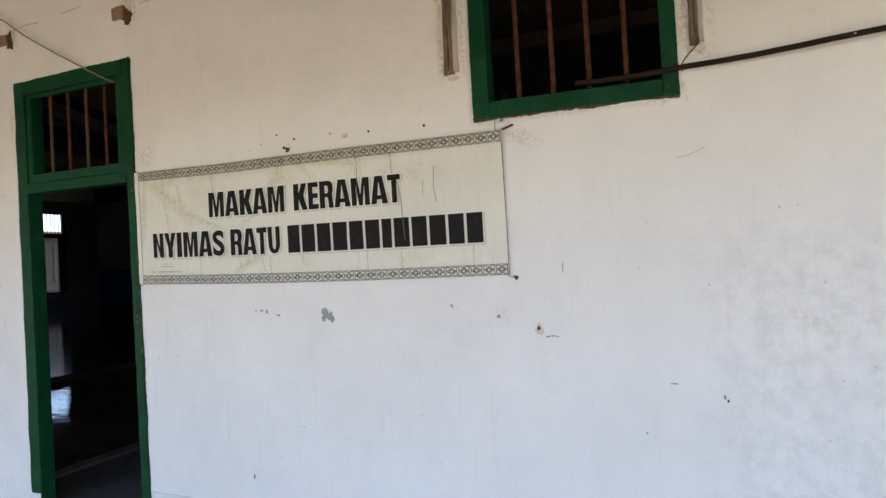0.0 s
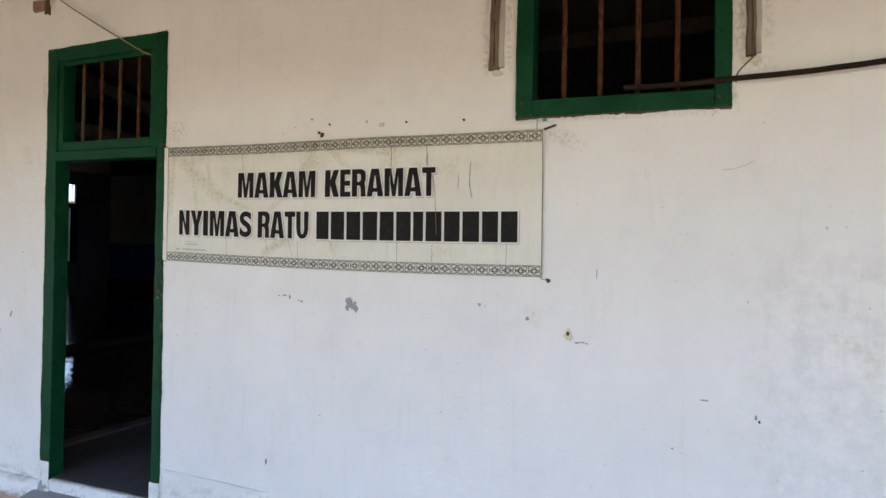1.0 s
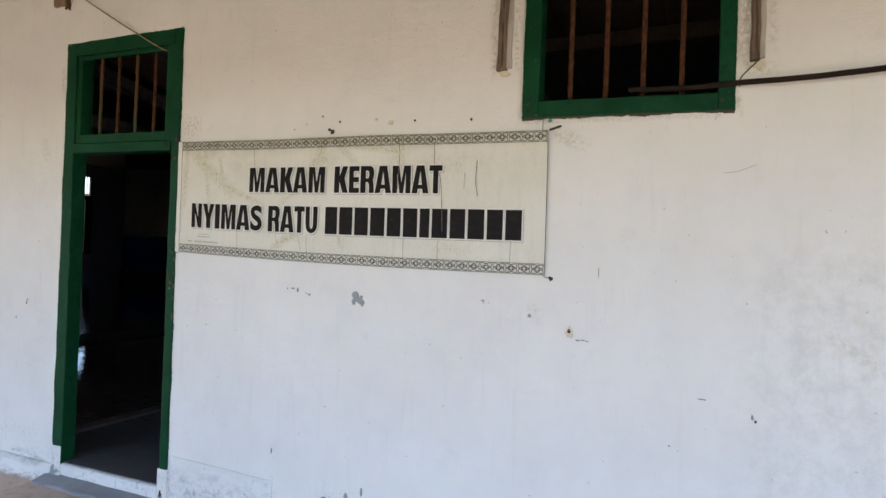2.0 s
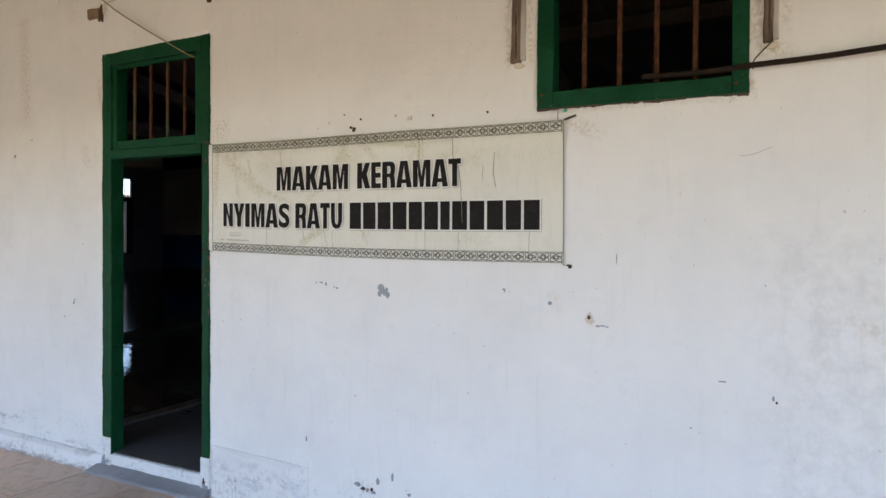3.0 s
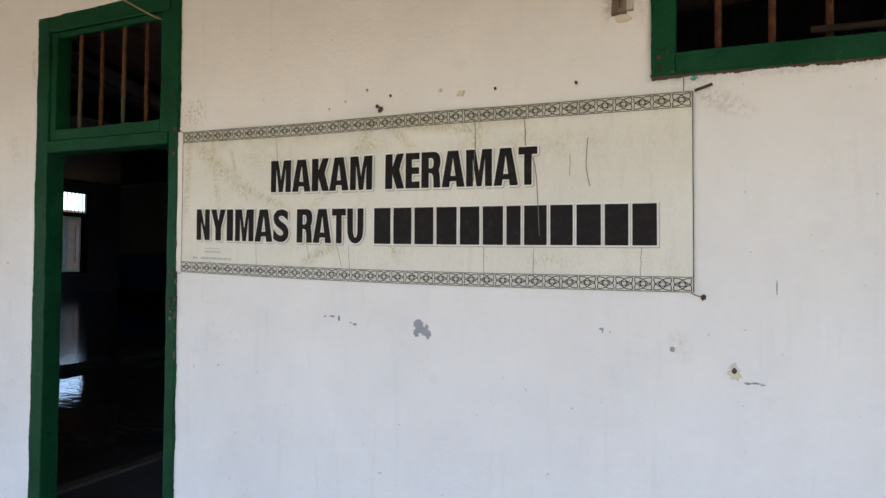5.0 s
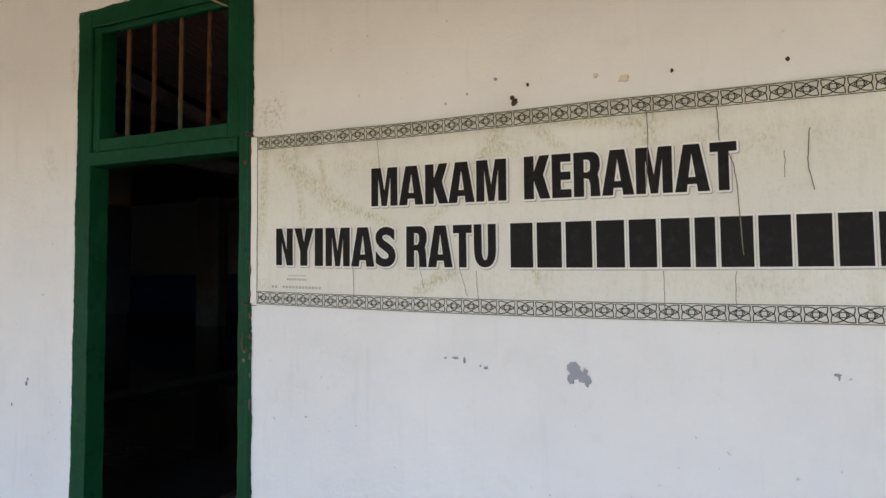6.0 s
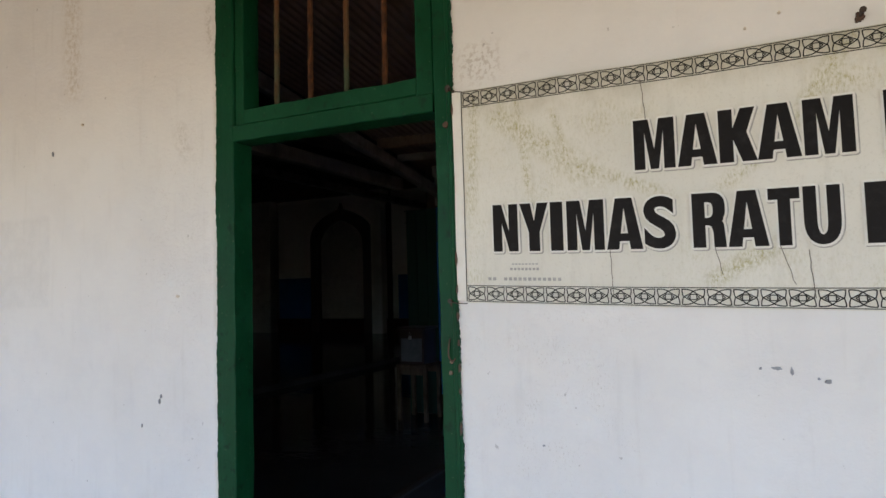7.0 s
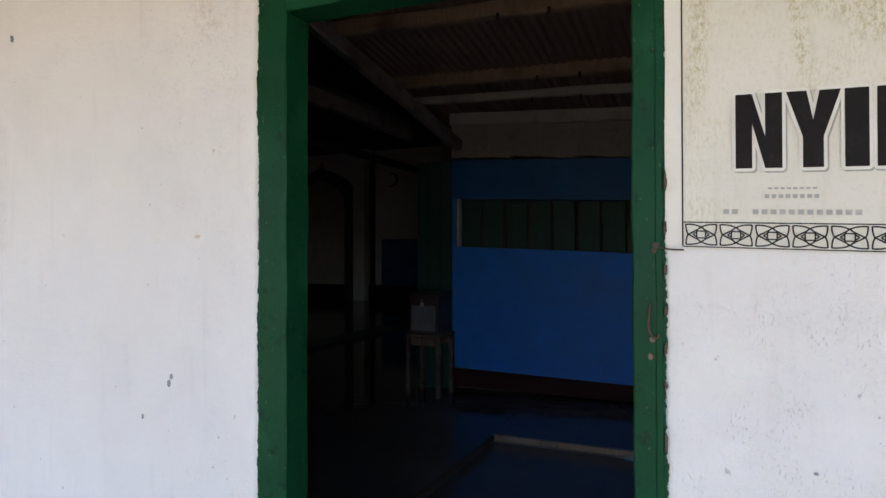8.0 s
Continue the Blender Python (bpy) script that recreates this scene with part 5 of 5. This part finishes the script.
for p, q in (((-2.628, -0.03, 1.659), (-2.572, -0.014, 1.652)), ((-0.148, -0.03, 1.593), (-0.182, -0.014, 1.605)), ((-2.616, -0.02, 2.378), (-2.57, -0.014, 2.366)), ((-0.204, -0.012, 2.312), (-0.203, -0.010, 2.372))):
    b = bmesh.new()
    rope(b, smooth_line([p, ((p[0] + q[0]) / 2, p[1], (p[2] + q[2]) / 2 - 0.002), q], 4), 0.0016, 6)
    part("string", b, IRON, banner)
b = bmesh.new()
flake(b, -0.170, 2.366, 0.009, 0.006, seed=3, rag=0.6, depth=0.006)
tagged(place("plastic_scrap", b, TURQUOISE), "tiny turquoise plastic scrap under the window", "scrap")

# ---- marks on the plaster ----
MARKS = (
    (-1.247, 1.440, 0.026, 0.024, CHIP_GREY, 1.0), (-1.216, 1.424, 0.022, 0.020, CHIP_GREY, 2.0), (-1.256, 1.414, 0.012, 0.016, CHIP_GREY, 3.0), (-1.203, 1.408, 0.010, 0.014, CHIP_GREY, 3.5),
    (-1.675, 1.467, 0.011, 0.005, CHIP_GREY, 4.0), (-1.715, 1.466, 0.003, 0.003, CHIP_GREY, 4.4), (-1.641, 1.460, 0.003, 0.009, CHIP_GREY, 4.7), (-1.559, 1.437, 0.007, 0.005, CHIP_GREY, 5.0), (-1.580, 1.443, 0.003, 0.003, CHIP_GREY, 5.3),
    (-0.246, 1.403, 0.008, 0.009, CHIP_GREY, 6.0), (-0.047, 1.341, 0.008, 0.009, HOLE_DARK, 7.0), (-0.045, 1.339, 0.022, 0.024, CHIP_TAN, 7.5),
    (-0.005, 1.300, 0.010, 0.003, CHIP_GREY, 8.0), (0.018, 1.303, 0.012, 0.0022, CHIP_GREY, 8.5), (0.040, 1.299, 0.008, 0.002, CHIP_GREY, 8.7), (0.085, 1.628, 0.0016, 0.024, CHIP_GREY, 9.0), (-0.494, 1.464, 0.008, 0.003, CHIP_GREY, 9.5), (-0.490, 1.457, 0.002, 0.007, CHIP_GREY, 9.7),
    (-1.388, 2.431, 0.004, 0.005, HOLE_DARK, 10.0), (-1.508, 2.469, 0.005, 0.004, CHIP_GREY, 10.5), (-1.154, 2.431, 0.007, 0.006, CHIP_TAN, 11.0), (-1.062, 2.408, 0.016, 0.010, CHIP_TAN, 11.5), (-0.912, 2.411, 0.004, 0.005, HOLE_DARK, 12.0), (-0.587, 2.398, 0.005, 0.006, HOLE_DARK, 12.5), (-1.705, 2.404, 0.003, 0.003, CHIP_TAN, 13.0), (-1.62, 2.43, 0.003, 0.003, CHIP_TAN, 13.2),
    (0.55, 1.085, 0.018, 0.0025, CHIP_GREY, 14.0), (0.752, 1.030, 0.004, 0.010, CHIP_GREY, 14.5), (0.765, 1.014, 0.004, 0.005, HOLE_DARK, 14.8),
    (-1.170, 0.365, 0.006, 0.022, CHIP_GREY, 15.0), (-1.270, 0.325, 0.009, 0.018, CHIP_GREY, 15.5), (-1.060, 0.285, 0.010, 0.008, CHIP_GREY, 16.0), (-0.77, 0.300, 0.010, 0.014, CHIP_GREY, 16.5), (-0.62, 0.32, 0.006, 0.012, CHIP_GREY, 16.8), (-1.41, 0.285, 0.020, 0.008, CHIP_GREY, 17.0), (-1.37, 0.268, 0.014, 0.007, HOLE_DARK, 17.2), (-1.34, 0.262, 0.012, 0.008, CHIP_GREY, 17.4), (-1.31, 0.272, 0.008, 0.008, HOLE_DARK, 17.6), (-1.30, 0.255, 0.016, 0.006, CHIP_GREY, 17.8),
    (-4.855, 2.433, 0.003, 0.010, CHIP_GREY, 18.0), (-4.072, 1.244, 0.003, 0.009, CHIP_GREY, 18.5), (-4.062, 1.266, 0.002, 0.006, CHIP_GREY, 18.7), (-4.185, 1.13, 0.002, 0.007, CHIP_GREY, 18.8), (-3.956, 1.700, 0.010, 0.005, CHIP_TAN, 19.0), (-2.330, 1.207, 0.004, 0.002, CHIP_GREY, 19.5), (-1.79, 0.50, 0.0022, 0.013, CHIP_GREY, 20.0), (0.42, 0.86, 0.004, 0.003, CHIP_GREY, 20.5), (-4.62, 2.55, 0.006, 0.005, CHIP_TAN, 22.0),
)
for k, (x, z, rx, rz, material, sd) in enumerate(MARKS):
    b = bmesh.new()
    flake(b, x, z, rx, rz, y=-0.0035 - (0.003 if material is HOLE_DARK else 0) - 0.0003 * (k % 7), seed=sd, rag=0.75 if rx > 0.01 else 0.4, sides=26)
    part("paint_chip", b, material, wall)
# hairlines
for pts, w in ((((-3.21, 3.520), (-3.10, 3.530), (-3.02, 3.534)), 0.004), (((-3.74, 3.500), (-3.58, 3.515), (-3.44, 3.505)), 0.004), (((-2.50, 3.44), (-2.36, 3.452), (-2.28, 3.47)), 0.004), (((0.616, 2.091), (0.68, 2.098), (0.745, 2.121)), 0.002), (((-4.847, 3.527), (-4.594, 3.520), (-4.222, 3.535)), 0.007), (((-4.258, 3.80), (-4.262, 3.573)), 0.008)):
    b = bmesh.new()
    rope(b, [jig((p.x, -0.0045, p.z), 0.004, 14) for p in smooth_line([(x, 0, z) for x, z in pts], 10)], w * (0.9 if w > 0.005 else 0.35), 5)
    part("hairline", b, PLASTER if w > 0.005 else SHADE_LINE, wall)

# skirting plaster beside the door and the patch at its foot
def lump(name, x0, x1, z0, tops, depth, seed):
    """A rough plaster swelling at the foot of the wall with an uneven upper edge."""
    b = bmesh.new()
    n_ = int((x1 - x0) / 0.02)
    rows_ = []
    for i in range(n_ + 1):
        x = x0 + (x1 - x0) * i / n_
        top = tops[0] + (tops[1] - tops[0]) * i / n_ + 0.006 * noise.noise(Vector((x * 9, seed, 0)))
        end = min(1.0, (x1 - x) / 0.10 + 0.15, (x - x0) / 0.05 + 0.15)
        d = depth * end * (1 + 0.25 * noise.noise(Vector((x * 6, seed, 2))))
        rows_.append([b.verts.new(p) for p in ((x, 0.012, z0), (x, -d * 1.8 + 0.006 * noise.noise(Vector((x * 13, 1, seed))), z0), (x, -d * 1.3 + 0.007 * noise.noise(Vector((x * 11, 5, seed))), z0 + (top - z0) * 0.4), (x, -d + 0.005 * noise.noise(Vector((x * 17, 9, seed))), top - 0.02), (x, -d * 0.45, top), (x, 0.012, top + 0.004))])
    for r, s in zip(rows_, rows_[1:]):
        for i in range(5):
            b.faces.new((r[i], r[i + 1], s[i + 1], s[i]))
    b.faces.new(rows_[0])
    b.faces.new(rows_[-1][::-1])
    return part(name, b, PLASTER, wall)


lump("plaster_foot", -10.0, -3.735, -0.012, (0.205, 0.11), 0.047, 1.0)
lump("plaster_patch", -2.600, -1.778, -0.012, (0.348, 0.322), 0.022, 2.0)
lump("plaster_foot", -1.775, 6.0, -0.012, (0.10, 0.10), 0.014, 3.0)

# ---- collection box on its stool ----
box_thing = thing("donation_box", (-5.28, 4.45, 0.80), "small grey box with printed paper and padlock, on a stool", "donation box")
b = bmesh.new()
box(b, -5.42, -5.10, 4.30, 4.60, 0.842, 1.23, 0.008)
part("case", b, DARK_BROWN, box_thing)
b = bmesh.new()
box(b, -5.44, -5.08, 4.28, 4.62, 1.232, 1.258, 0.006)
part("lid", b, DARK_BROWN, box_thing)
b = bmesh.new()
box(b, -5.395, -5.125, 4.294, 4.2985, 0.87, 1.13, 0.001)
part("notice", b, PAPER, box_thing)
lock = thing("padlock", (-5.27, 4.29, 1.14), "small bright steel padlock on the box", "padlock")
STEEL = painted("bright_steel", (0.62, 0.62, 0.62), (0.5, 0.5, 0.5), (0.3, 0.3, 0.3), 0.3, 20, 90, 0.3, 0.0005, metal=1.0)
b = bmesh.new()
box(b, -5.285, -5.25, 4.272, 4.291, 1.120, 1.16, 0.004)
part("body", b, STEEL, lock)
b = bmesh.new()
rope(b, smooth_line([(-5.28, 4.282, 1.158), (-5.279, 4.282, 1.185), (-5.2675, 4.282, 1.198), (-5.256, 4.282, 1.185), (-5.255, 4.282, 1.158)], 5), 0.004, 6)
part("shackle", b, STEEL, lock)
stool = thing("stool", (-5.26, 4.45, DECK_Z), "plain brown wooden stool carrying the box", "stool")
b = bmesh.new()
box(b, -5.45, -5.06, 4.26, 4.65, 0.805, 0.84, 0.006)
part("seat", b, OLD_WOOD, stool)
for x in (-5.425, -5.085):
    for y in (4.29, 4.62):
        b = bmesh.new()
        bar(b, (x, y, DECK_Z), (x, y, 0.804), 0.045, 0.045, 6, 0.002, 0.005)
        part("leg", b, OLD_WOOD, stool)
for x0, x1, y0, y1 in ((-5.40, -5.11, 4.275, 4.30), (-5.40, -5.11, 4.61, 4.635)):
    b = bmesh.new()
    box(b, x0, x1, y0, y1, 0.72, 0.80, 0.003)
    part("apron", b, OLD_WOOD, stool)

# ---- veranda tiles ----
b = bmesh.new()
box(b, -0.2965, 0.2965, -0.2965, 0.2965, -0.008, 0.0, 0.002)
first = None
for i in range(26):
    for j in range(7):
        x, y = -9.485 + 0.6 * i, -0.315 - 0.6 * j
        if first is None:
            first = part("tile", b, TILE, floor_veranda)
            ob = first
        else:
            ob = new("tile", first.data)
            ob.parent = floor_veranda
        ob.location = (x, y, 0.0005 * noise.noise(Vector((x * 3, y * 3, 0))))
b = bmesh.new()
box(b, -9.94, 5.66, -0.0145, -0.002, -0.008, -0.001)
part("tile_edge", b, CONCRETE, floor_veranda)
